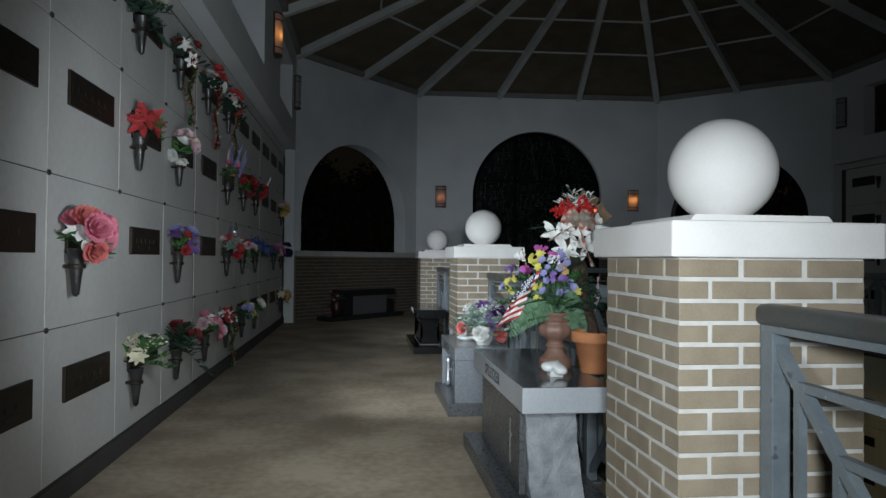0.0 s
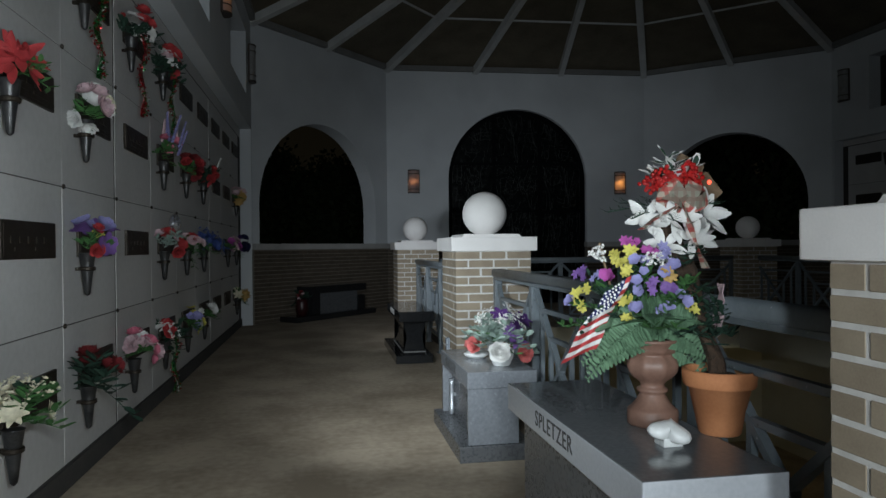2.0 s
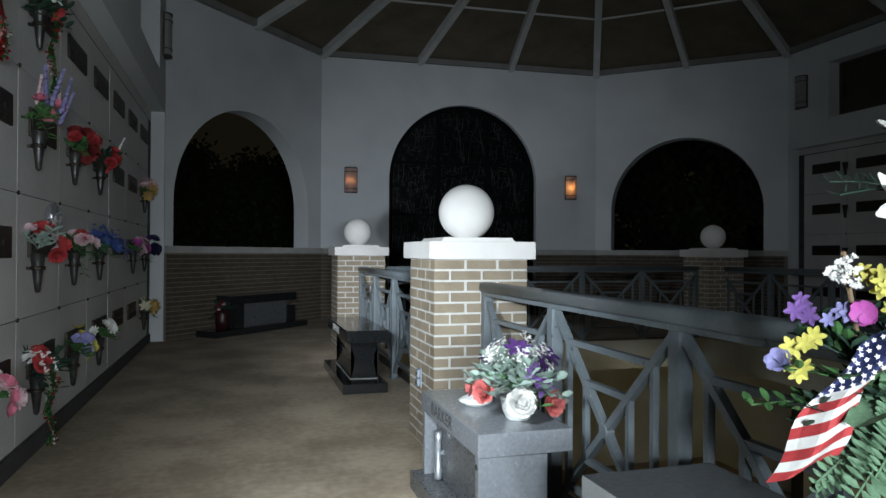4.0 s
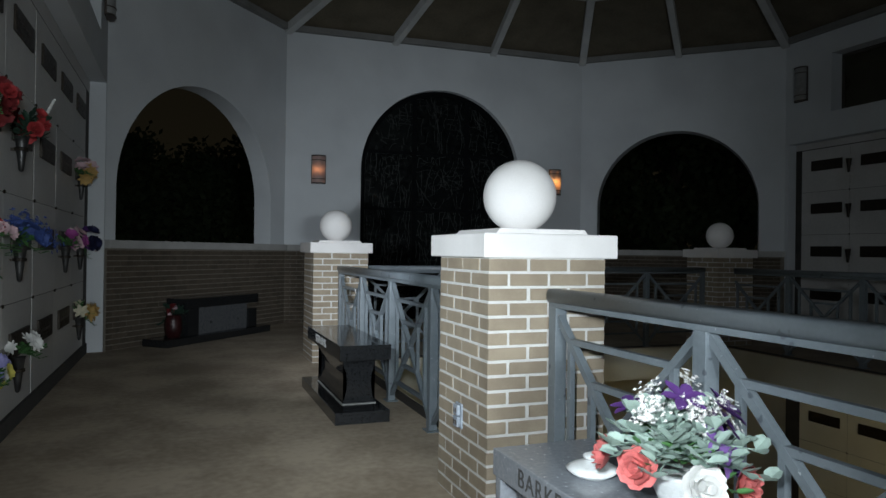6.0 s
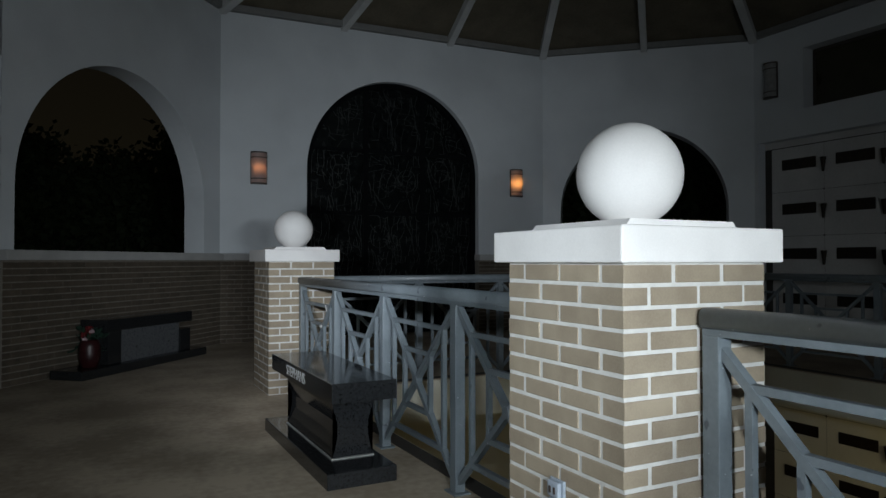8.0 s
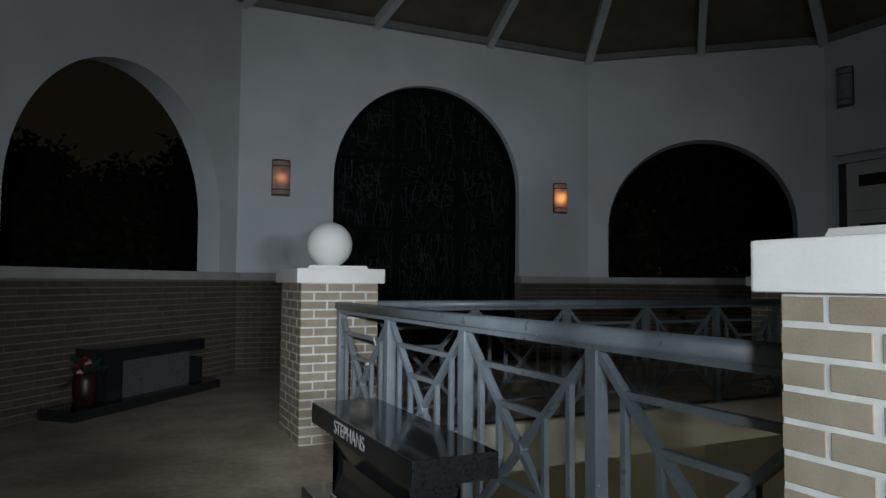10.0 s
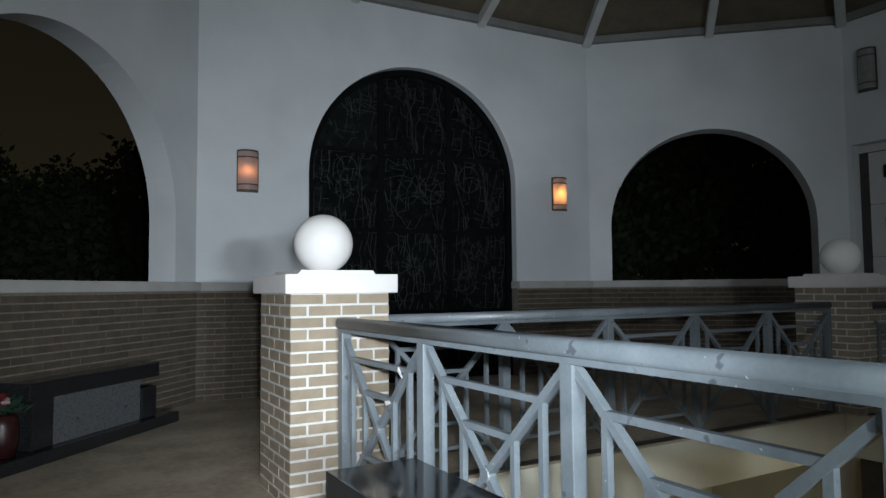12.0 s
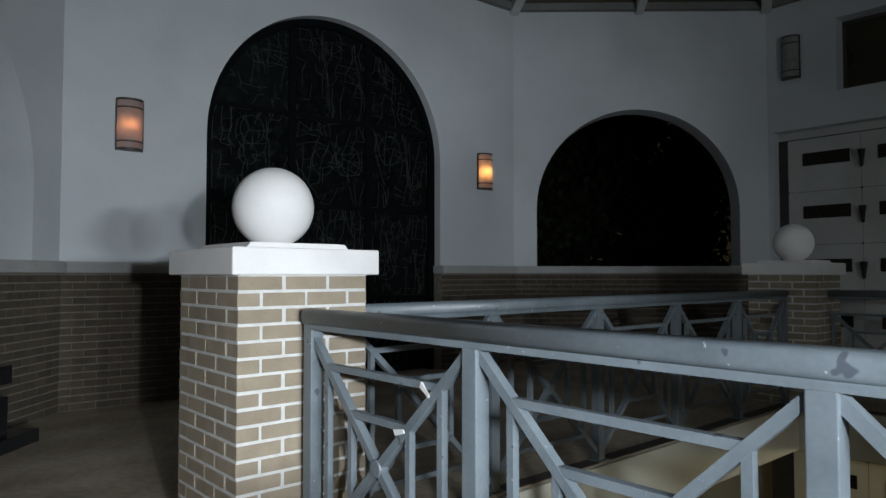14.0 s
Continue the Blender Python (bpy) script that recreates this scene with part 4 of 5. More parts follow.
def leaf_spray(bm, at, way, length, count, size, kind, rng):
    """A bent stem with leaves. kind: leaf, round, fern or needle."""
    at, way = Vector(at), Vector(way).normalized()
    side = way.cross(Vector((0, 0, 1)))
    side = side.normalized() if side.length > 0.01 else Vector((1, 0, 0))
    across = way.cross(Vector((-0.3, -0.8, 0.5))).normalized()
    pts = [at + way * length * t + Vector((0, 0, -0.25 * length * t * t)) for t in (0, 0.33, 0.66, 1)]
    tube(bm, pts, 0.0022, 5)
    for k in range(count):
        t = (k + 1) / count
        p = at + way * length * t + Vector((0, 0, -0.25 * length * t * t))
        grow = size * ((1.05 - t) * 1.2 + 0.12 if kind == "fern" else 1.0)
        for s in (-1, 1):
            if kind == "needle":
                d = side * s * 0.9 + way * 0.9 + Vector((0, 0, rng.uniform(-0.5, 0.5)))
            else:
                d = side * s + way * rng.uniform(0.2, 0.9) + Vector((0, 0, rng.uniform(-0.4, 0.6)))
            if kind == "fern":
                d = (across * s + way * 0.30).normalized()
                zz = d.cross(way).normalized() * s
                yy = zz.cross(d)
                m = Matrix(((d.x, yy.x, zz.x, p.x), (d.y, yy.y, zz.y, p.y), (d.z, yy.z, zz.z, p.z), (0, 0, 0, 1))) @ pose(0, 0, 0, rng.uniform(-18, 18))
            else:
                m = Matrix.Translation(p) @ d.to_track_quat("X", "Z").to_matrix().to_4x4() @ pose(0, 0, 0, rng.uniform(-25, 25))
            wide = {"leaf": 0.42, "round": 0.85, "fern": 0.42, "needle": 0.10}[kind]
            petal(bm, m, grow, grow * wide, 0.1, 0.0 if kind == "round" else 0.3, 3)


def flower_bunch(parent, centre, radius, spec, leaves, rng, face=(0, 0, 1), squash=1.0):
    """Blooms spread over a dome round centre that looks along face, with sprays of leaves between them."""
    centre, face = Vector(centre), Vector(face).normalized()
    for kind, tint, count, size in spec:
        for k in range(count):
            d = (Vector((rng.gauss(0, 1), rng.gauss(0, 1), rng.gauss(0, 1) * squash)).normalized() + face * 0.75).normalized()
            p = centre + d * radius * rng.uniform(0.55, 1.0)
            if kind == "spike":
                d = Vector((d.x * 0.3, d.y * 0.5, 1))
            bloom(parent, kind, tint, size * rng.uniform(0.85, 1.15), p, d + Vector((rng.uniform(-0.3, 0.3), rng.uniform(-0.3, 0.3), rng.uniform(0, 0.4))))
    for mat, kind, count, length, size in leaves:
        bm = B()
        for k in range(count):
            d = (Vector((rng.gauss(0, 1), rng.gauss(0, 1), rng.gauss(0, 0.7))).normalized() + face * 0.6).normalized()
            leaf_spray(bm, centre - face * radius * 0.3, d, length * rng.uniform(0.8, 1.15), 5 if kind != "fern" else 14, size, kind, rng)
        part("foliage", bm, mat, parent)


def ribbon(parent, points, width, mat, rng, label=""):
    """A hanging band with a twist, made as a thin strip with two faces."""
    bm = B()
    rows = []
    n = len(points)
    for i, p in enumerate(points):
        a = 0.5 * math.sin(i * 1.3) + rng.uniform(-0.25, 0.25)
        d = Vector((math.sin(a) * 0.5, math.cos(a), 0)) * width / 2
        rows.append([bm.verts.new(Vector(p) - d), bm.verts.new(Vector(p) + d), bm.verts.new(Vector(p) + d + Vector((0.004, 0, 0))), bm.verts.new(Vector(p) - d + Vector((0.004, 0, 0)))])
    for a, b in zip(rows, rows[1:]):
        for k in range(4):
            bm.faces.new((a[k], a[(k + 1) % 4], b[(k + 1) % 4], b[k]))
    return part("ribbon", bm, mat, parent, label)


SPANGLE = bpy.data.materials.new("red_green_silver_sequins")
qn, ql = nodes_of(SPANGLE)
island, hue = qn.new("ShaderNodeNewGeometry"), qn.new("ShaderNodeValToRGB")
hue.color_ramp.interpolation = "CONSTANT"
hue.color_ramp.elements[0].color = (0.30, 0.012, 0.014, 1)
hue.color_ramp.elements[1].position, hue.color_ramp.elements[1].color = 0.48, (0.02, 0.16, 0.04, 1)
bright = hue.color_ramp.elements.new(0.82)
bright.color = (0.75, 0.75, 0.75, 1)
ql.new(island.outputs["Random Per Island"], hue.inputs[0])
ql.new(hue.outputs[0], qn["Principled BSDF"].inputs["Base Color"])
qn["Principled BSDF"].inputs["Metallic"].default_value = 0.7
qn["Principled BSDF"].inputs["Roughness"].default_value = 0.28


def sequins(parent, length, rng):
    """A ruffled garland of small shiny leaves hanging down the front of a vase."""
    bm = B()
    for k in range(230):
        t = k / 229
        c = Vector((0.125 + 0.02 * math.sin(t * 9), 0.03 + 0.02 * math.sin(t * 7) + rng.gauss(0, 0.019), 0.27 - length * t)) + Vector((rng.uniform(-0.012, 0.022), 0, 0))
        d = Vector((rng.uniform(-0.4, 1), rng.uniform(-1, 1), rng.uniform(-1, 0.4))).normalized()
        petal(bm, Matrix.Translation(c) @ d.to_track_quat("X", "Z").to_matrix().to_4x4() @ pose(0, 0, 0, rng.uniform(0, 360)), 0.020, 0.014, 0.15, 0.2, 2)
    return part("sequin_garland", bm, SPANGLE, parent, "glittering red and green sequin garland")


def crypt_vase(col, row, words, spec, leaves=((GREEN, "leaf", 5, 0.13, 0.06),), radius=0.11, band=None, lift=0.0):
    """A bronze cone vase hung on a crypt front, with artificial flowers."""
    y, z = 3.38 + COL * col + 0.185, ROW0 + row * LEVEL + 0.15
    rng = random.Random(col * 17 + row)
    h = thing("crypt_vase", words, "flower vase", pose(CRYPT_L, y, z), "flower vases on the crypt fronts")
    part("vase", lathe(B(), [(0.006, 0.0), (0.016, 0.012), (0.024, 0.08), (0.036, 0.18), (0.044, 0.235), (0.048, 0.24), (0.040, 0.24)], 18, (0.062, 0, 0)), PEWTER, h, "dark bronze cone vase", True)
    part("ring_bracket", lathe(B(), [(0.040, 0.14), (0.044, 0.145), (0.044, 0.158), (0.040, 0.163)], 18, (0.062, 0, 0)), BRONZE, h)
    part("wall_stud", bar(B(), (-0.001, 0, 0.15), (0.024, 0, 0.15), 0.018, 0.018), BRONZE, h)
    spec = [(kind, tint, count, size * 1.2) for kind, tint, count, size in spec]
    flower_bunch(h, (0.085, 0, 0.30 + lift), radius * 1.1, spec, leaves, rng, (0.55, 0, 0.7))
    if band:
        mat, length = band
        sequins(h, length, rng)
        n = 12
        ribbon(h, [(0.13 + 0.015 * math.sin(i * 0.9), 0.03 + 0.02 * math.sin(i * 0.7), 0.26 - length * i / n) for i in range(n + 1)], 0.060, mat, rng, "glittering hanging ribbon")
    return h


SPRIG = ((GREEN, "leaf", 6, 0.14, 0.06),)
DARK_SPRIG = ((DEEP_GREEN, "leaf", 9, 0.17, 0.08),)
crypt_vase(1, 3, "bronze crypt vase with cream flowers and dark leaves", [("daisy", "cream", 6, 0.05), ("filler", "white", 2, 0.06)], DARK_SPRIG, 0.12)
crypt_vase(2, 3, "bronze crypt vase with white and red flowers and a tinsel ribbon", [("star", "white", 4, 0.055), ("rose", "dark_red", 4, 0.05)], DARK_SPRIG, 0.11, (TINSEL_GREEN, 0.52))
crypt_vase(3, 3, "bronze crypt vase with white and red flowers, red tinsel", [("star", "white", 5, 0.055), ("rose", "red", 5, 0.05)], DARK_SPRIG, 0.12, (TINSEL_RED, 0.56))
crypt_vase(4, 3, "bronze crypt vase with red flowers and a long dark ribbon", [("rose", "red", 5, 0.06), ("star", "white", 4, 0.05), ("pansy", "pale_pink", 2, 0.05)], DARK_SPRIG, 0.12, (TINSEL_GREEN, 0.52))
crypt_vase(1, 2, "bronze crypt vase with large red poinsettia", [("lily", "red", 5, 0.085)], SPRIG, 0.07)
crypt_vase(2, 2, "bronze crypt vase with white and pale pink roses", [("rose", "white", 5, 0.052), ("rose", "pale_pink", 4, 0.052), ("rose", "cream", 2, 0.05)], SPRIG, 0.11)
crypt_vase(4, 2, "bronze crypt vase with tall lilac stems and pink roses", [("spike", "lilac", 5, 0.085), ("spike", "pale_pink", 3, 0.075), ("rose", "pink", 3, 0.05)], SPRIG, 0.10, None, 0.04)
crypt_vase(5, 2, "bronze crypt vase with dark red roses and leaves", [("rose", "dark_red", 7, 0.06), ("rose", "red", 3, 0.05)], SPRIG, 0.13)
crypt_vase(6, 2, "bronze crypt vase with red flowers and a white spike", [("rose", "red", 6, 0.055), ("spike", "white", 1, 0.09)], DARK_SPRIG, 0.12)
crypt_vase(9, 2, "bronze crypt vase with pink and orange daisies", [("daisy", "pale_pink", 4, 0.07), ("daisy", "gold", 3, 0.07)], SPRIG, 0.12)
crypt_vase(0, 1, "bronze crypt vase with a full bunch of pink-red roses", [("rose", "pink", 9, 0.062), ("rose", "coral", 2, 0.06), ("star", "white", 2, 0.06)], SPRIG, 0.13)
crypt_vase(2, 1, "bronze crypt vase with purple orchids and small red flowers", [("pansy", "purple", 8, 0.065), ("pansy", "lilac", 3, 0.06), ("rose", "red", 2, 0.035), ("filler", "yellow", 1, 0.05)], SPRIG, 0.13)
crypt_vase(5, 1, "bronze crypt vase with red and white carnations", [("rose", "red", 4, 0.05), ("rose", "pale_pink", 4, 0.045)], SPRIG, 0.11)
crypt_vase(6, 1, "bronze crypt vase with deep blue hydrangea", [("filler", "blue", 5, 0.09), ("pansy", "blue", 6, 0.06)], SPRIG, 0.14)
crypt_vase(8, 1, "bronze crypt vase with pink and lilac flowers", [("pansy", "pale_pink", 6, 0.06), ("pansy", "magenta", 4, 0.055)], SPRIG, 0.13)
crypt_vase(9, 1, "bronze crypt vase with navy blue flowers", [("rose", "navy", 8, 0.065), ("pansy", "violet", 3, 0.06)], SPRIG, 0.13)
crypt_vase(1, 0, "bronze crypt vase with cream blossoms and trailing green leaves", [("filler", "cream", 4, 0.07), ("daisy", "cream", 5, 0.05)], ((GREEN, "leaf", 8, 0.22, 0.075), (DEEP_GREEN, "leaf", 5, 0.20, 0.09)), 0.11)
crypt_vase(2, 0, "bronze crypt vase with dark red roses and blue-green leaves", [("rose", "dark_red", 5, 0.055)], ((DEEP_GREEN, "leaf", 9, 0.24, 0.10),), 0.11)
crypt_vase(3, 0, "bronze crypt vase with pink and white roses", [("rose", "pink", 5, 0.05), ("rose", "pale_pink", 6, 0.05), ("rose", "white", 2, 0.045)], SPRIG, 0.11)
crypt_vase(4, 0, "bronze crypt vase with red and white flowers, green tinsel", [("rose", "red", 3, 0.05), ("star", "white", 4, 0.055)], DARK_SPRIG, 0.10, (TINSEL_GREEN, 0.46))
crypt_vase(5, 0, "bronze crypt vase with yellow and lilac flowers", [("pansy", "yellow", 4, 0.05), ("pansy", "lilac", 5, 0.05), ("star", "white", 2, 0.05)], SPRIG, 0.12)
crypt_vase(6, 0, "bronze crypt vase with white daisies", [("daisy", "white", 6, 0.05), ("rose", "dark_red", 1, 0.045)], SPRIG, 0.12)
crypt_vase(9, 0, "bronze crypt vase with golden flowers and ribbon", [("lily", "gold", 5, 0.08), ("star", "cream", 2, 0.06)], SPRIG, 0.12)
balloon = crypt_vase(4, 1, "bronze crypt vase with red roses and a round foil balloon", [("rose", "red", 7, 0.052), ("pansy", "pale_pink", 3, 0.05)], ((GREY_GREEN, "leaf", 6, 0.18, 0.07),), 0.11)
bm = B()
bmesh.ops.create_uvsphere(bm, u_segments=24, v_segments=14, radius=0.085)
bmesh.ops.transform(bm, matrix=pose(0.13, 0.07, 0.47) @ Matrix.Diagonal((0.55, 1, 1, 1)), verts=bm.verts)
part("foil_balloon", bm, FOIL, balloon, "small silver foil balloon", True)


# empty vases on the far crypt wall
def empty_vase(x, y, z):
    h = thing("crypt_vase", "small dark empty vase on a far crypt front", "flower vase", pose(x, y, z), "flower vases on the far crypt fronts")
    part("vase", lathe(B(), [(0.006, 0.0), (0.02, 0.012), (0.03, 0.12), (0.046, 0.22), (0.05, 0.23), (0.04, 0.23)], 12, (-0.055, 0, 0)), BRONZE, h)
    part("wall_stud", bar(B(), (-0.02, 0, 0.14), (0.001, 0, 0.14), 0.02, 0.02), BRONZE, h)


for c in range(1, 5):
    for r in range(1, 4):
        empty_vase(9.88, 12.92 - c * COL - 0.02, 0.17 + r * LEVEL + 0.27)
for c in range(2, 7):
    for r in range(1, 4):
        empty_vase(9.88, 12.92 - c * COL - 0.02, -3.45 + r * LEVEL + 0.27)


# ---------------------------------------------------------------- on the light granite bench
def urn_arrangement():
    rng = random.Random(3)
    h = thing("flower_urn", "brown pedestal urn with purple and yellow flowers and ferns", "flower urn", pose(1.042, 3.598, 0.645))
    prof = [(0.074, 0), (0.076, 0.006), (0.076, 0.05), (0.068, 0.058), (0.062, 0.064), (0.050, 0.080), (0.040, 0.100), (0.037, 0.110), (0.046, 0.114), (0.046, 0.124), (0.037, 0.128), (0.036, 0.14), (0.044, 0.152), (0.060, 0.166), (0.073, 0.186), (0.077, 0.206), (0.073, 0.226), (0.060, 0.240), (0.058, 0.246), (0.066, 0.251), (0.070, 0.262), (0.074, 0.285), (0.081, 0.289), (0.081, 0.297), (0.068, 0.297)]
    prof = [(r * 1.16, z * 1.02) for r, z in prof]
    u = B()
    lathe(u, prof, 36)
    for v in u.verts:
        if 0.165 < v.co.z < 0.27:
            k = 1 + 0.05 * math.cos(8 * math.atan2(v.co.y, v.co.x))
            v.co.x, v.co.y = v.co.x * k, v.co.y * k
    part("urn", u, BROWN_URN, h, "brown ribbed pedestal urn", True)
    part("moss", lathe(B(), [(0.07, 0.29), (0.076, 0.305), (0.02, 0.33)], 14), MOSS, h)
    # clusters of small flowers: kind, colour, sideways and up from the rim, how many
    across, near = Vector((0.85, -0.52, 0)), Vector((-0.52, -0.85, 0))
    for kind, tint, dx, dz, many in (("star", "yellow", -0.13, 0.33, 5), ("star", "yellow", -0.07, 0.34, 5), ("star", "yellow", -0.10, 0.29, 5), ("star", "yellow", -0.26, 0.20, 4), ("star", "yellow", -0.27, 0.14, 3),
                                     ("star", "yellow", -0.09, 0.17, 4), ("star", "yellow", -0.08, 0.11, 4), ("star", "gold", 0.06, 0.26, 4), ("star", "yellow", 0.14, 0.12, 3), ("star", "magenta", -0.07, 0.38, 4), ("star", "magenta", 0.0, 0.37, 4),
                                     ("pansy", "magenta", -0.15, 0.25, 4), ("pansy", "lilac", -0.06, 0.22, 3), ("pansy", "lilac", -0.03, 0.30, 3), ("pansy", "lilac", -0.05, 0.14, 3), ("pansy", "lilac", 0.05, 0.13, 3),
                                     ("star", "lilac", 0.06, 0.35, 4), ("pansy", "lilac", 0.07, 0.29, 3), ("star", "purple", 0.03, 0.22, 4), ("pansy", "lilac", 0.12, 0.17, 3), ("pansy", "lilac", -0.31, 0.17, 2),
                                     ("star", "purple", -0.27, 0.27, 5), ("pansy", "purple", 0.08, 0.20, 3), ("star", "lilac", -0.20, 0.24, 3), ("filler", "white", -0.17, 0.34, 2), ("filler", "white", 0.03, 0.32, 2)):
        for k in range(many):
            out = rng.uniform(0.03, 0.12) * (1 - abs(dx))
            p = Vector((0, 0, 0.302 + dz * 0.88 + rng.uniform(-0.022, 0.022))) + across * (dx * 0.92 + rng.uniform(-0.022, 0.022)) + near * out
            way = near * 0.8 + across * (dx * 2 + rng.uniform(-0.4, 0.4)) + Vector((0, 0, rng.uniform(-0.1, 0.7)))
            bloom(h, kind, tint, rng.uniform(0.8, 1.15) * {"star": 0.021, "pansy": 0.025, "filler": 0.036}[kind], p, way)
    sprigs, dark_sprigs = B(), B()
    for k in range(40):
        dx, dz = rng.uniform(-0.26, 0.16), rng.uniform(0.02, 0.30)
        base = Vector((0, 0, 0.30 + dz * 0.5)) + across * dx * 0.5
        leaf_spray(sprigs if k % 3 else dark_sprigs, base, across * dx * 2.5 + near * rng.uniform(-0.1, 0.35) + Vector((0, 0, dz * 2.4)), rng.uniform(0.12, 0.20), 6, 0.042, "leaf", rng)
    part("foliage", sprigs, GREEN, h)
    part("foliage", dark_sprigs, DEEP_GREEN, h)
    bm = B()
    for a, el, ln in ((172, -0.35, 0.25), (186, -0.50, 0.27), (162, -0.55, 0.24), (196, -0.25, 0.22), (150, -0.05, 0.22), (265, 0.55, 0.14), (320, -0.40, 0.19), (338, -0.85, 0.24), (300, 0.30, 0.17), (232, 0.45, 0.16)):
        leaf_spray(bm, (0, 0, 0.37), (math.cos(radians(a)), math.sin(radians(a)), el), ln * 1.05, 20, 0.085, "fern", rng)
    part("fern_fronds", bm, FERN_GREEN, h, "green plastic fern fronds")
    bm = B()
    for a, el, ln in ((160, 0.9, 0.24), (60, 1.2, 0.26), (20, 0.9, 0.22)):
        leaf_spray(bm, (0, 0, 0.38), (math.cos(radians(a)), math.sin(radians(a)), el), ln, 8, 0.05, "leaf", rng)
    part("foliage", bm, GREEN, h)
    bm = B()
    for a, el, ln in ((225, 0.45, 0.15), (262, 0.5, 0.14), (305, 0.25, 0.17), (185, 0.1, 0.2), (330, 0.1, 0.2)):
        d = Vector((math.cos(radians(a)), math.sin(radians(a)), el))
        m = Matrix.Translation((0, 0, 0.36)) @ d.to_track_quat("X", "Z").to_matrix().to_4x4()
        petal(bm, m, ln, ln * 0.5, -0.25, 0.1, 8)
    part("broad_leaves", bm, FERN_GREEN, h, "broad green leaves")
    return h


urn_arrangement()


def small_flag():
    """A small striped flag with a starred blue field, drooping from a stick in the urn."""
    red, white, blue = TINT["red"], TINT["white"], petal_paint("flag_blue", (0.025, 0.035, 0.14), 0.8)
    h = thing("small_flag", "small drooping flag with red and white stripes and starred blue field", "flag", pose(0.0, 0.0, 0.0))
    part("stick", tube(B(), [(0.965, 3.660, 0.94), (0.862, 3.635, 1.29)], 0.005, 6), BURLAP, h, "thin wooden stick")
    top, fly = Vector((0.872, 3.610, 1.115)), Vector((0.115, -0.070, 0.0))
    drop = Vector((-0.150, 0.078, -0.262))

    def spot(s, t):
        """s along the fly, t across the stripes."""
        p = top + fly * s * (0.66 + 0.32 * t) + drop * t + Vector((0, 0, 0.060)) * s
        p.y += 0.016 * math.sin(5.5 * s + 3.0 * t) - 0.012 * math.sin(9 * t)
        p.x += 0.010 * math.sin(6 * s + 2 * t)
        return p

    def patch(bm, s0, s1, t0, t1, lift=0.0, n=8):
        up = Vector((0, -lift, 0))
        rows = [[bm.verts.new(spot(s0 + (s1 - s0) * i / n, t) + up) for t in (t0, (t0 + t1) / 2, t1)] for i in range(n + 1)]
        for a, b in zip(rows, rows[1:]):
            for k in (0, 1):
                bm.faces.new((a[k], a[k + 1], b[k + 1], b[k]))

    hem = 0.40
    for k in range(8):
        bm = B()
        patch(bm, 0.0, 1.0, hem + (1 - hem) * k / 8, hem + (1 - hem) * (k + 1) / 8)
        part("stripe", bm, white if k % 2 == 0 else red, h)
    for k in range(5):
        bm = B()
        patch(bm, 0.84, 1.0, hem * k / 5, hem * (k + 1) / 5)
        part("stripe", bm, red if k % 2 == 0 else white, h)
    bm = B()
    for k in range(5):
        patch(bm, 0.0, 0.84, hem * k / 5, hem * (k + 1) / 5)
    field = part("star_field", bm, blue, h, "blue field with white stars")
    bm = B()
    for i in range(6):
        for j in range(6):
            ctr = spot(0.07 + 0.14 * i - 0.03 * (j % 2), hem * (j + 0.5) / 6) + Vector((-0.004, -0.006, 0.0))
            vs = [bm.verts.new(ctr + (Vector((0.85, -0.52, 0)) * math.cos(a * math.pi / 5) + Vector((0, 0, 1)) * math.sin(a * math.pi / 5)) * (0.0058 if a % 2 else 0.0025)) for a in range(10)]
            bm.faces.new(vs)
    part("stars", bm, white, field)


small_flag()


bm = B()
bmesh.ops.create_icosphere(bm, subdivisions=2, radius=0.0078)
BERRY = bpy.data.meshes.new("berry")
bm.to_mesh(BERRY)
bm.free()
BERRY.materials.append(surface("red_berry", (0.27, 0.008, 0.008), (0.45, 0.018, 0.016), 0.25))


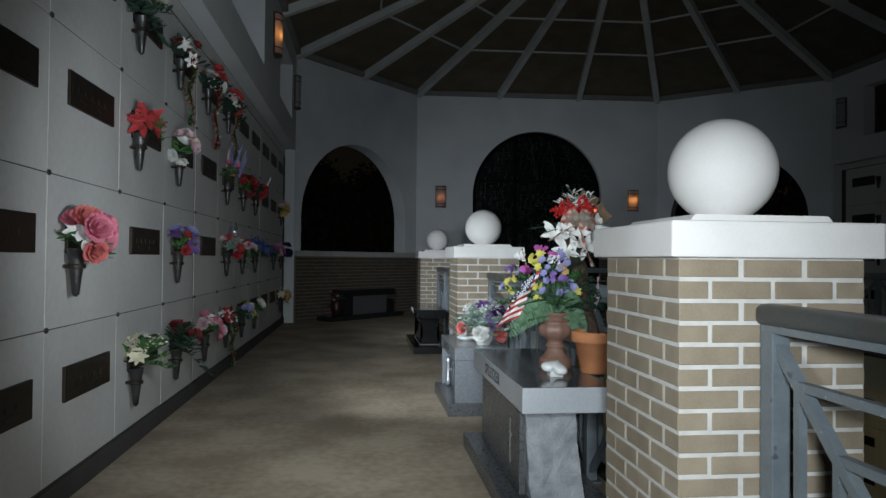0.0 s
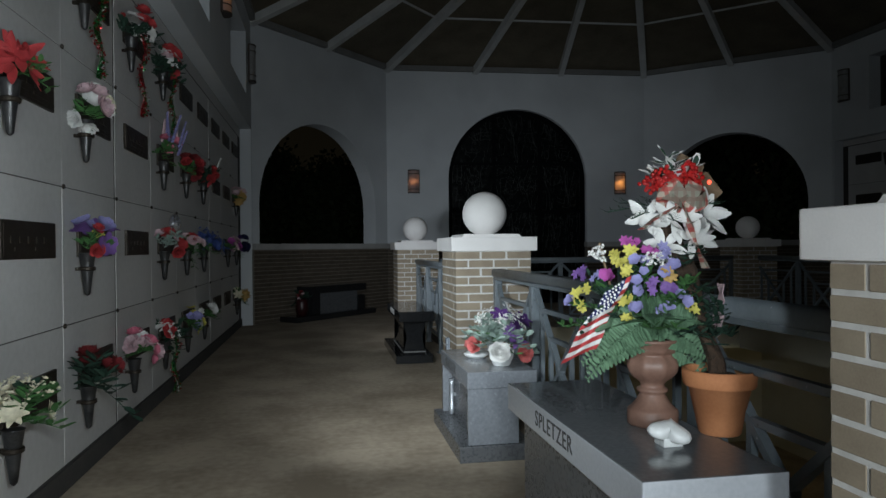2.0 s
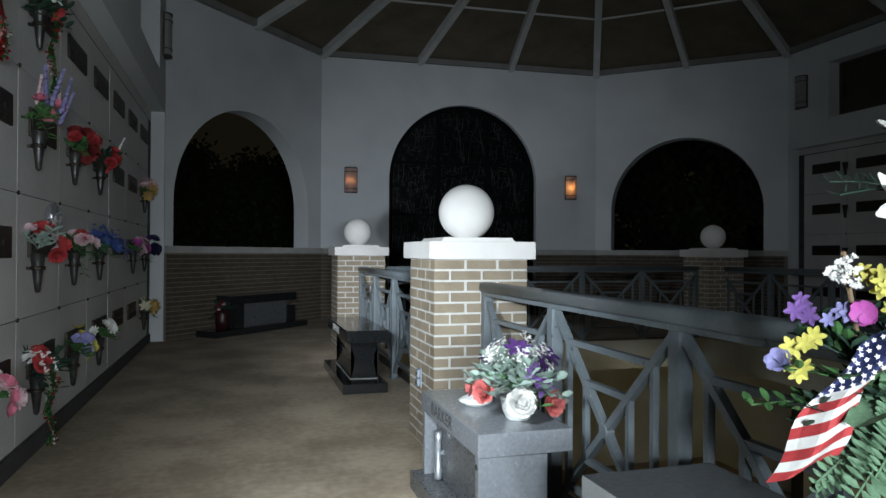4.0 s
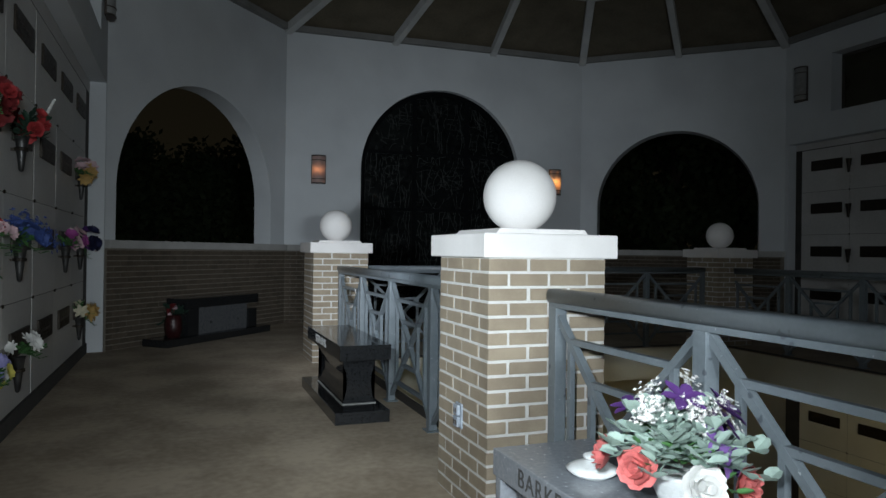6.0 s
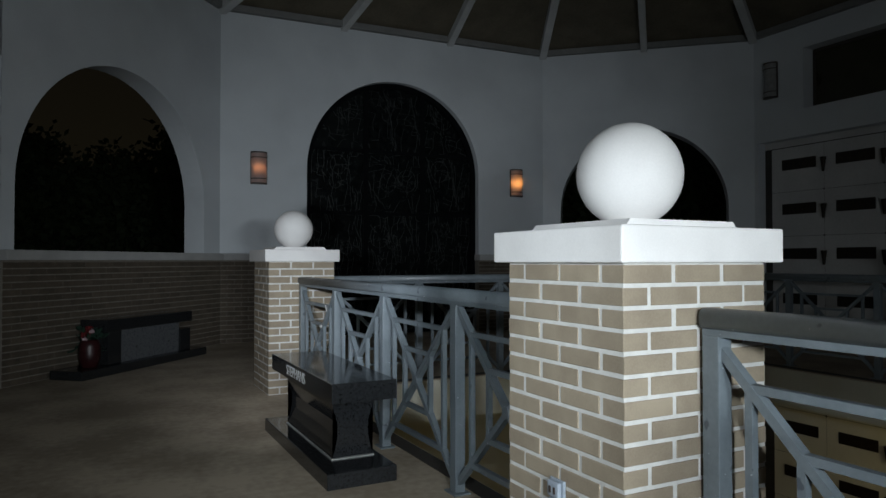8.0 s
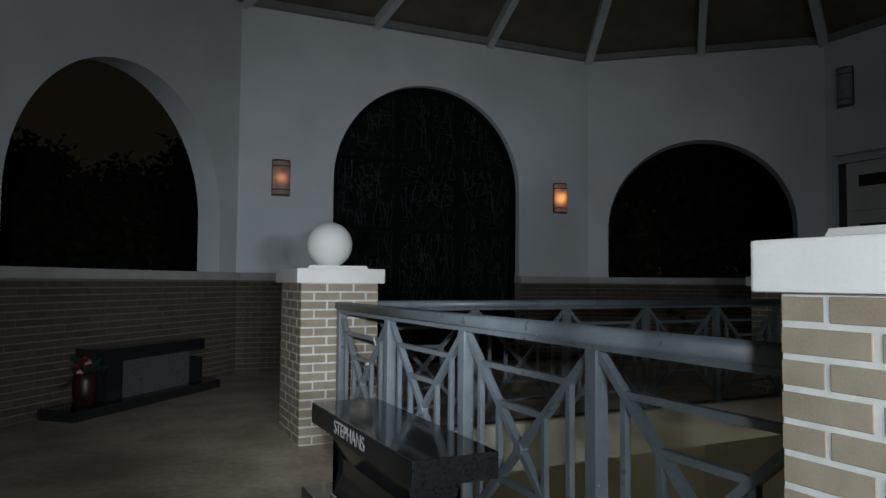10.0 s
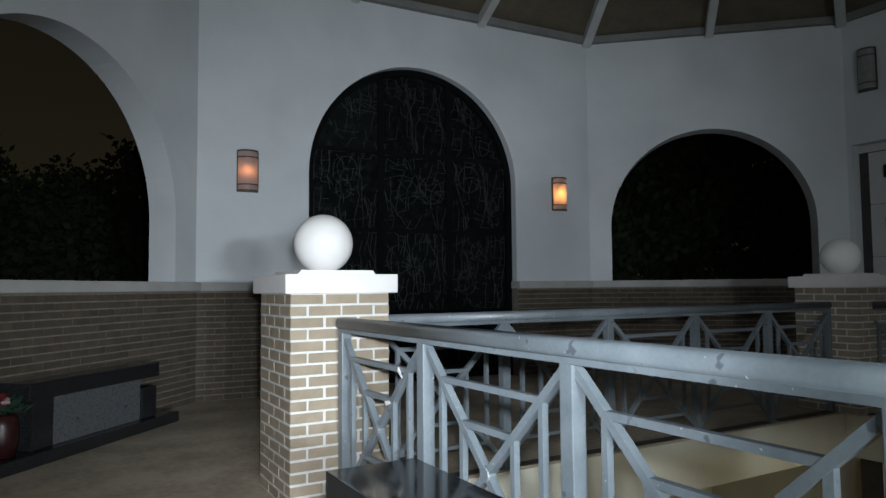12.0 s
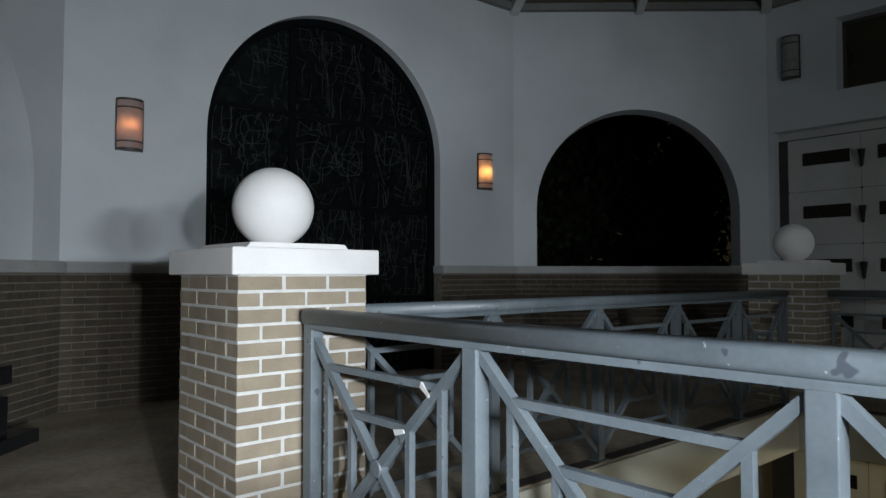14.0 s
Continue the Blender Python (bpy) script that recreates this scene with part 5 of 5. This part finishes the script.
def winter_arrangement():
    rng = random.Random(12)
    h = thing("terracotta_pot", "terracotta pot with white poinsettias, red berries and plaid bow", "flower pot", pose(1.205, 3.44, 0.645))
    part("pot", lathe(B(), [(0.064, 0.0), (0.068, 0.004), (0.100, 0.158), (0.114, 0.160), (0.117, 0.166), (0.121, 0.212), (0.115, 0.218), (0.105, 0.214), (0.100, 0.18)], 40), TERRACOTTA, h, "orange terracotta pot with rim", True)
    part("soil", lathe(B(), [(0.099, 0.178), (0.1005, 0.186), (0.05, 0.20)], 20), MOSS, h)
    trunk = B()
    lathe(trunk, [(0.032, 0.18), (0.034, 0.25), (0.028, 0.34), (0.036, 0.44), (0.055, 0.55), (0.05, 0.66), (0.03, 0.74)], 16)
    for v in trunk.verts:
        v.co += Vector((noise.noise(v.co * 22), noise.noise(v.co * 22 + Vector((3, 1, 7))), 0)) * 0.025 + Vector((-0.055, 0.27, 0)) * (max(0, v.co.z - 0.2) / 0.5)
    part("moss_stem", trunk, MOSS, h, "shaggy brown moss stem")
    top = Vector((-0.045, 0.285, 0.64))
    for dx, dz, dy, s in ((0.13, 0.11, -0.06, 0.125), (-0.02, 0.09, -0.10, 0.115), (-0.10, 0.10, -0.06, 0.10), (0.05, 0.02, -0.11, 0.105), (-0.05, 0.0, -0.10, 0.10), (0.15, 0.03, 0.02, 0.10)):
        bloom(h, "lily", "white", s * 0.9, top + Vector((dx, dy, dz)), (dx * 3, -0.8, 0.3))
    for dx, dz in ((-0.05, 0.245), (0.04, 0.265), (0.0, 0.225), (-0.09, 0.22), (0.06, 0.235)):
        for k in range(44):
            d = Vector((rng.gauss(0, 1), rng.gauss(0, 1), rng.gauss(0, 0.8))).normalized() * rng.uniform(0.02, 0.048)
            ob = new("berry", BERRY)
            ob.parent = h
            ob.location = top + Vector((dx, -0.09, dz)) + d
    bm = B()
    for a, el, ln in ((180, 0.25, 0.24), (205, 0.1, 0.2), (0, 0.1, 0.22), (330, 0.4, 0.2), (250, 0.0, 0.16), (90, 0.6, 0.2), (140, 0.5, 0.2), (20, 0.7, 0.2)):
        leaf_spray(bm, top + Vector((0, -0.02, 0.12)), (math.cos(radians(a)), math.sin(radians(a)), el), ln, 14, 0.034, "needle", rng)
    part("fir_foliage", bm, DEEP_GREEN, h, "dark green artificial fir sprigs")
    bm = B()
    for k in range(26):
        z = rng.uniform(0.28, 0.62)
        a = rng.uniform(150, 330)
        leaf_spray(bm, (-0.055 * (z - 0.2) / 0.5, 0.27 * (z - 0.2) / 0.5, z), (math.cos(radians(a)), math.sin(radians(a)), rng.uniform(-0.2, 0.7)), rng.uniform(0.08, 0.14), 4, 0.045, "leaf", rng)
    part("stem_foliage", bm, DEEP_GREEN, h)
    ribbon(h, [(0.03 - 0.01 * i / 6, 0.04 - 0.008 * math.sin(i), 0.50 - 0.03 * i) for i in range(7)], 0.05, TINT["pale_pink"], rng, "faded pink ribbon")
    bulb = lathe(B(), [(0.004, -0.008), (0.008, 0), (0.004, 0.008)], 10, (0.0, 0.0, 0.0))
    part("red_light", bulb, glow("red_led", (1.0, 0.03, 0.02), 2.0), h, "tiny glowing red light").matrix_basis = pose(0.045, 0.125, 0.858)
    rims, blades = B(), B()
    for k in range(11):
        d = Vector((rng.gauss(-0.1, 0.75), rng.gauss(-0.2, 0.4), 0.9)).normalized()
        seed, reach = rng.randrange(1000), rng.uniform(0.10, 0.17)
        leaf_spray(rims, top + Vector((0.0, -0.03, 0.20)), d, reach, 3, 0.066, "leaf", random.Random(seed))
        leaf_spray(blades, top + Vector((-0.002, -0.035, 0.203)), d, reach, 3, 0.050, "leaf", random.Random(seed))
    part("frosted_leaf_edges", rims, TINT["white"], h, "frosted white edges of holly leaves")
    part("holly_leaves", blades, DEEP_GREEN, h, "dark green holly leaves")
    # plaid bow: loops and tails
    for k, (ang, tilt) in enumerate(((25, 20), (155, 20), (60, -10), (120, -10))):
        bm = B()
        n, rows = 10, []
        for i in range(n + 1):
            t = 2 * math.pi * i / n
            r = 0.054 * (1 - math.cos(t)) / 2
            p = Vector((r * 1.9, 0.04 * math.sin(t), 0.0))
            rows.append([bm.verts.new(p + Vector((0, 0, s * 0.028))) for s in (-1, 1)])
        for a, b in zip(rows, rows[1:]):
            bm.faces.new((a[0], a[1], b[1], b[0]))
        ob = part("bow_loop", bm, PLAID, h, "red and cream plaid ribbon")
        ob.matrix_basis = Matrix.Translation(top + Vector((0.01, -0.11, 0.135))) @ pose(0, 0, 0, 0, -ang, 0) @ pose(0, 0, 0, tilt, 0, 0)
    for dx, ln in ((0.09, 0.24), (-0.16, 0.10)):
        ribbon(h, [tuple(top + Vector((dx * i / 8, -0.12 - 0.01 * math.sin(i), 0.15 - ln * i / 8))) for i in range(9)], 0.04, PLAID, rng)
    for dx, dz, tilt in ((0.10, 0.27, 25), (0.17, 0.20, 50)):
        bm = B()
        box(bm, -0.055, 0.055, -0.012, 0.012, -0.05, 0.06, 0.01)
        for v in bm.verts:
            v.co += Vector((0, noise.noise(v.co * 30), 0)) * 0.02
        ob = part("burlap_loop", bm, BURLAP, h, "brown burlap ribbon")
        ob.matrix_basis = Matrix.Translation(top + Vector((dx, 0.02, dz))) @ pose(0, 0, 0, 0, tilt, 0)
    return h


PLAID = bpy.data.materials.new("plaid_ribbon")
pn, pl_ = nodes_of(PLAID)
geo = pn.new("ShaderNodeNewGeometry")
cloth = None
for axis, step, tone in (("X", 62.0, (0.36, 0.05, 0.045, 1)), ("Z", 54.0, (0.40, 0.06, 0.05, 1)), ("Y", 40.0, (0.13, 0.14, 0.11, 1))):
    wave, cut, over = pn.new("ShaderNodeTexWave"), pn.new("ShaderNodeMapRange"), pn.new("ShaderNodeMix")
    wave.bands_direction = axis
    wave.inputs["Scale"].default_value = step / 6.28
    wave.inputs["Distortion"].default_value = 0.6
    pl_.new(geo.outputs["Position"], wave.inputs["Vector"])
    cut.inputs[1].default_value, cut.inputs[2].default_value = 0.56, 0.66
    cut.inputs[4].default_value = 0.8
    pl_.new(wave.outputs["Fac"], cut.inputs[0])
    over.data_type = "RGBA"
    pl_.new(cut.outputs[0], over.inputs[0])
    over.inputs[6].default_value, over.inputs[7].default_value = (0.50, 0.43, 0.35, 1), tone
    if cloth:
        pl_.new(cloth, over.inputs[6])
    cloth = over.outputs[2]
pl_.new(cloth, pn["Principled BSDF"].inputs["Base Color"])
pn["Principled BSDF"].inputs["Roughness"].default_value = 0.7
winter_arrangement()


def heart_stone():
    bm = B()
    rings = []
    for k, (grow, up) in enumerate(((0.80, 0.0), (0.96, 0.010), (1.0, 0.022), (0.93, 0.036), (0.70, 0.046), (0.3, 0.050))):
        ring = []
        for i in range(32):
            t = 2 * math.pi * i / 32
            x, y = 16 * math.sin(t) ** 3, 13 * math.cos(t) - 5 * math.cos(2 * t) - 2 * math.cos(3 * t) - math.cos(4 * t)
            ring.append(bm.verts.new((0.0052 * grow * x, 0.0046 * grow * y, up)))
        rings.append(ring)
    for a, b in zip(rings, rings[1:]):
        for i in range(32):
            bm.faces.new((a[i], a[(i + 1) % 32], b[(i + 1) % 32], b[i]))
    bm.faces.new(rings[0][::-1])
    bm.faces.new(rings[-1])
    h = thing("heart_ornament", "small white heart-shaped ornament propped on the granite bench", "ornament", pose(0.965, 3.34, 0.645) @ Matrix.Scale(0.82, 4))
    heart = part("heart", bm, WHITE_GLAZE, h, "", True)
    heart.matrix_basis = pose(0, 0, 0.036, 20, 0, 0) @ pose(0, 0, 0, 0, 0, 150)
    part("foot", box(B(), -0.035, 0.045, -0.03, 0.05, 0.0, 0.034, 0.003), WHITE_GLAZE, h)


heart_stone()


# ---------------------------------------------------------------- on the grey granite bench
def bowl_arrangement():
    rng = random.Random(8)
    h = thing("flower_bowl", "pale bowl of coral roses, white peony, purple clematis and eucalyptus", "flower bowl", pose(0.985, 5.485, 0.534) @ Matrix.Scale(1.07, 4))
    part("bowl", lathe(B(), [(0.045, 0.0), (0.05, 0.004), (0.068, 0.045), (0.076, 0.085), (0.078, 0.095), (0.068, 0.095)], 28), WHITE_GLAZE, h, "pale glazed bowl", True)
    for at, size, tint, kind, way in (((-0.155, -0.03, 0.13), 0.060, "coral", "rose", (-0.8, -0.5, 0.2)), ((0.10, -0.11, 0.085), 0.062, "coral", "rose", (0.3, -1, 0.1)), ((0.09, 0.14, 0.11), 0.06, "coral", "rose", (0.4, 0.8, 0.3)),
                                      ((-0.045, -0.125, 0.095), 0.070, "white", "rose", (-0.2, -1, 0.35)), ((0.02, 0.15, 0.10), 0.075, "white", "rose", (-0.3, 1, 0.3)), ((-0.14, 0.12, 0.12), 0.06, "coral", "rose", (-0.9, 0.6, 0.3))):
        bloom(h, kind, tint, size, at, way)
    for at in ((0.035, -0.11, 0.20), (0.075, -0.09, 0.15), (0.12, -0.04, 0.27), (-0.01, -0.02, 0.30), (0.14, 0.05, 0.24), (-0.08, 0.10, 0.26), (0.05, 0.10, 0.28)):
        bloom(h, "star", "violet" if at[2] > 0.22 else "purple", 0.068, at, (at[0], at[1] - 0.1, at[2] - 0.05))
    flower_bunch(h, (-0.01, 0, 0.19), 0.155, [("filler", "white", 22, 0.045), ("star", "violet", 4, 0.05)], ((GREY_GREEN, "round", 30, 0.20, 0.052), (GREEN, "leaf", 8, 0.15, 0.055)), rng, (0, -0.1, 0.7))
    return h


bowl_arrangement()
jar = thing("covered_dish", "low white glass dish with a knobbed lid on the granite bench", "dish", pose(0.893, 5.80, 0.534) @ Matrix.Scale(0.84, 4))
part("body", lathe(B(), [(0.06, 0), (0.066, 0.004), (0.094, 0.020), (0.098, 0.027), (0.09, 0.027)], 32), WHITE_GLAZE, jar, "", True)
lid = part("lid", lathe(B(), [(0.100, 0.0275), (0.102, 0.032), (0.080, 0.045), (0.050, 0.056), (0.024, 0.062), (0.020, 0.066)], 32), WHITE_GLAZE, jar, "", True)
part("knob", lathe(B(), [(0.018, 0.066), (0.034, 0.072), (0.037, 0.080), (0.030, 0.086), (0.022, 0.089), (0.010, 0.094)], 20), WHITE_GLAZE, lid, "", True)


# ---------------------------------------------------------------- by the parapet bench
MAROON = surface("maroon_glaze", (0.018, 0.004, 0.005), (0.045, 0.009, 0.010), 0.4, scale=12, fine=80, bump=0.05)


def red_bouquet():
    rng = random.Random(21)
    h = thing("flower_vase", "dark red vase with faded pink flowers on the bench base", "flower vase", M_A1 @ pose(0.80, -0.34, 0.098))
    part("vase", lathe(B(), [(0.06, 0), (0.085, 0.01), (0.11, 0.12), (0.105, 0.24), (0.085, 0.29), (0.07, 0.30)], 20), MAROON, h, "shiny dark red vase", True)
    flower_bunch(h, (0, 0, 0.32), 0.09, [("rose", "dark_red", 5, 0.05), ("pansy", "pale_pink", 4, 0.045)], DARK_SPRIG, rng)


red_bouquet()


# ---------------------------------------------------------------- sockets on the brick pier
def outlet():
    h = thing("power_outlet", "clear plastic double outlet cover on a brick pier", "outlet", pose(PX[1], 7.055, 0.445))
    clear = surface("clear_plastic_cover", (0.24, 0.28, 0.33), (0.38, 0.43, 0.50), 0.15, scale=20, fine=100)
    part("plate", box(B(), -0.012, -0.001, -0.038, 0.038, -0.062, 0.062, 0.003), clear, h)
    for z in (-0.03, 0.03):
        lid = part("cover", box(B(), -0.030, -0.012, -0.030, 0.030, z - 0.026, z + 0.026, 0.006), clear, h, "clear plastic flip cover")
        for y in (-0.012, 0.012):
            part("socket", box(B(), -0.033, -0.0295, y - 0.006, y + 0.006, z - 0.014, z + 0.010, 0.002), DARK_METAL, lid)


outlet()


# ---------------------------------------------------------------- outside: ground and dark trees
bm = B()
box(bm, -400, 400, -400, 400, -3.9, -3.62)
link("ground", bm, SOIL, "dark ground outside at night", "ground", "structure")


def tree(x, y, height, spread, seed):
    rng = random.Random(seed)
    if y > 29:
        height *= 1.36
    h = thing("tree", "dark leafy tree against the night sky", "tree", pose(x, y, -3.62, 0, 0, rng.uniform(0, 360)), "trees beyond the arches")
    t = B()
    tube(t, [(0, 0, 0), (0.1, 0.05, height * 0.25), (0.05, 0.15, height * 0.5), (0, 0, height * 0.8)], [0.28, 0.22, 0.16, 0.05], 9)
    tips = []
    for k in range(9):
        a, z = 2 * math.pi * k / 9 + rng.uniform(-0.3, 0.3), height * rng.uniform(0.3, 0.65)
        tip = (math.cos(a) * spread * rng.uniform(0.5, 0.8), math.sin(a) * spread * rng.uniform(0.5, 0.8), z + height * rng.uniform(0.1, 0.28))
        tips.append(tip)
        tube(t, [(0.05, 0.1, z), (tip[0] * 0.5, tip[1] * 0.5, z + height * 0.1), tip], [0.10, 0.06, 0.02], 6)
    part("trunk", t, BARK, h)
    verts, faces = [], []
    for k in range(120):
        cx, cy, cz = rng.choice(tips)
        if k > 80:
            cz = rng.uniform(0.5, height * 0.55)
        lump = (cx * rng.uniform(0.2, 1.15) + rng.gauss(0, 0.4), cy * rng.uniform(0.2, 1.15) + rng.gauss(0, 0.4), cz + rng.uniform(-0.6, 1.0))
        for j in range(110):
            d = Vector((rng.gauss(0, 0.5), rng.gauss(0, 0.5), rng.gauss(0, 0.4)))
            p = Vector(lump) + d
            u = Vector((rng.uniform(-1, 1), rng.uniform(-1, 1), rng.uniform(-1, 1))).normalized() * 0.17
            w = u.cross(Vector((rng.uniform(-1, 1), rng.uniform(-1, 1), rng.uniform(-1, 1)))).normalized() * 0.10
            i = len(verts)
            verts += [p - u, p + w, p + u, p - w]
            faces.append((i, i + 1, i + 2, i + 3))
    me = bpy.data.meshes.new("crown")
    me.from_pydata([tuple(v) for v in verts], [], faces)
    me.materials.append(LEAF_DARK)
    crown = new("crown", me)
    crown.parent = h


for k, (x, y, ht, sp) in enumerate(((-13, 36, 8.8, 3.6), (-9, 33, 7.6, 3.2), (-5.5, 38, 7.2, 3.2), (-2.0, 34, 7.0, 3.2), (1.5, 37, 7.8, 3.4), (4.5, 33, 7.6, 3.2), (8.0, 36, 7.8, 3.4), (-17, 31, 9.2, 3.6),
                                      (13, 27, 12.5, 4.2), (17, 25, 13.0, 4.4), (21, 22, 13.0, 4.4), (25, 25, 13.0, 4.4), (27, 18, 13, 4.4), (19, 32, 13, 4.6), (-22, 33, 9.5, 3.8))):
    tree(x, y, ht, sp, k)


# ---------------------------------------------------------------- lamp of the storey below
lamp = thing("ceiling_light", "small round ceiling light under the gallery slab", "ceiling light", pose(8.2, 8.2, -0.40))
part("housing", lathe(B(), [(0.13, -0.07), (0.14, -0.06), (0.14, -0.001)], 24), DARK_METAL, lamp)
part("diffuser", lathe(B(), [(0.05, -0.125), (0.10, -0.11), (0.12, -0.071)], 24), glow("warm_diffuser", (1.0, 0.85, 0.5), 0.6), lamp, "glowing warm diffuser", True)

# bricks of the piers
for holder in piers:
    pier_bricks(holder)
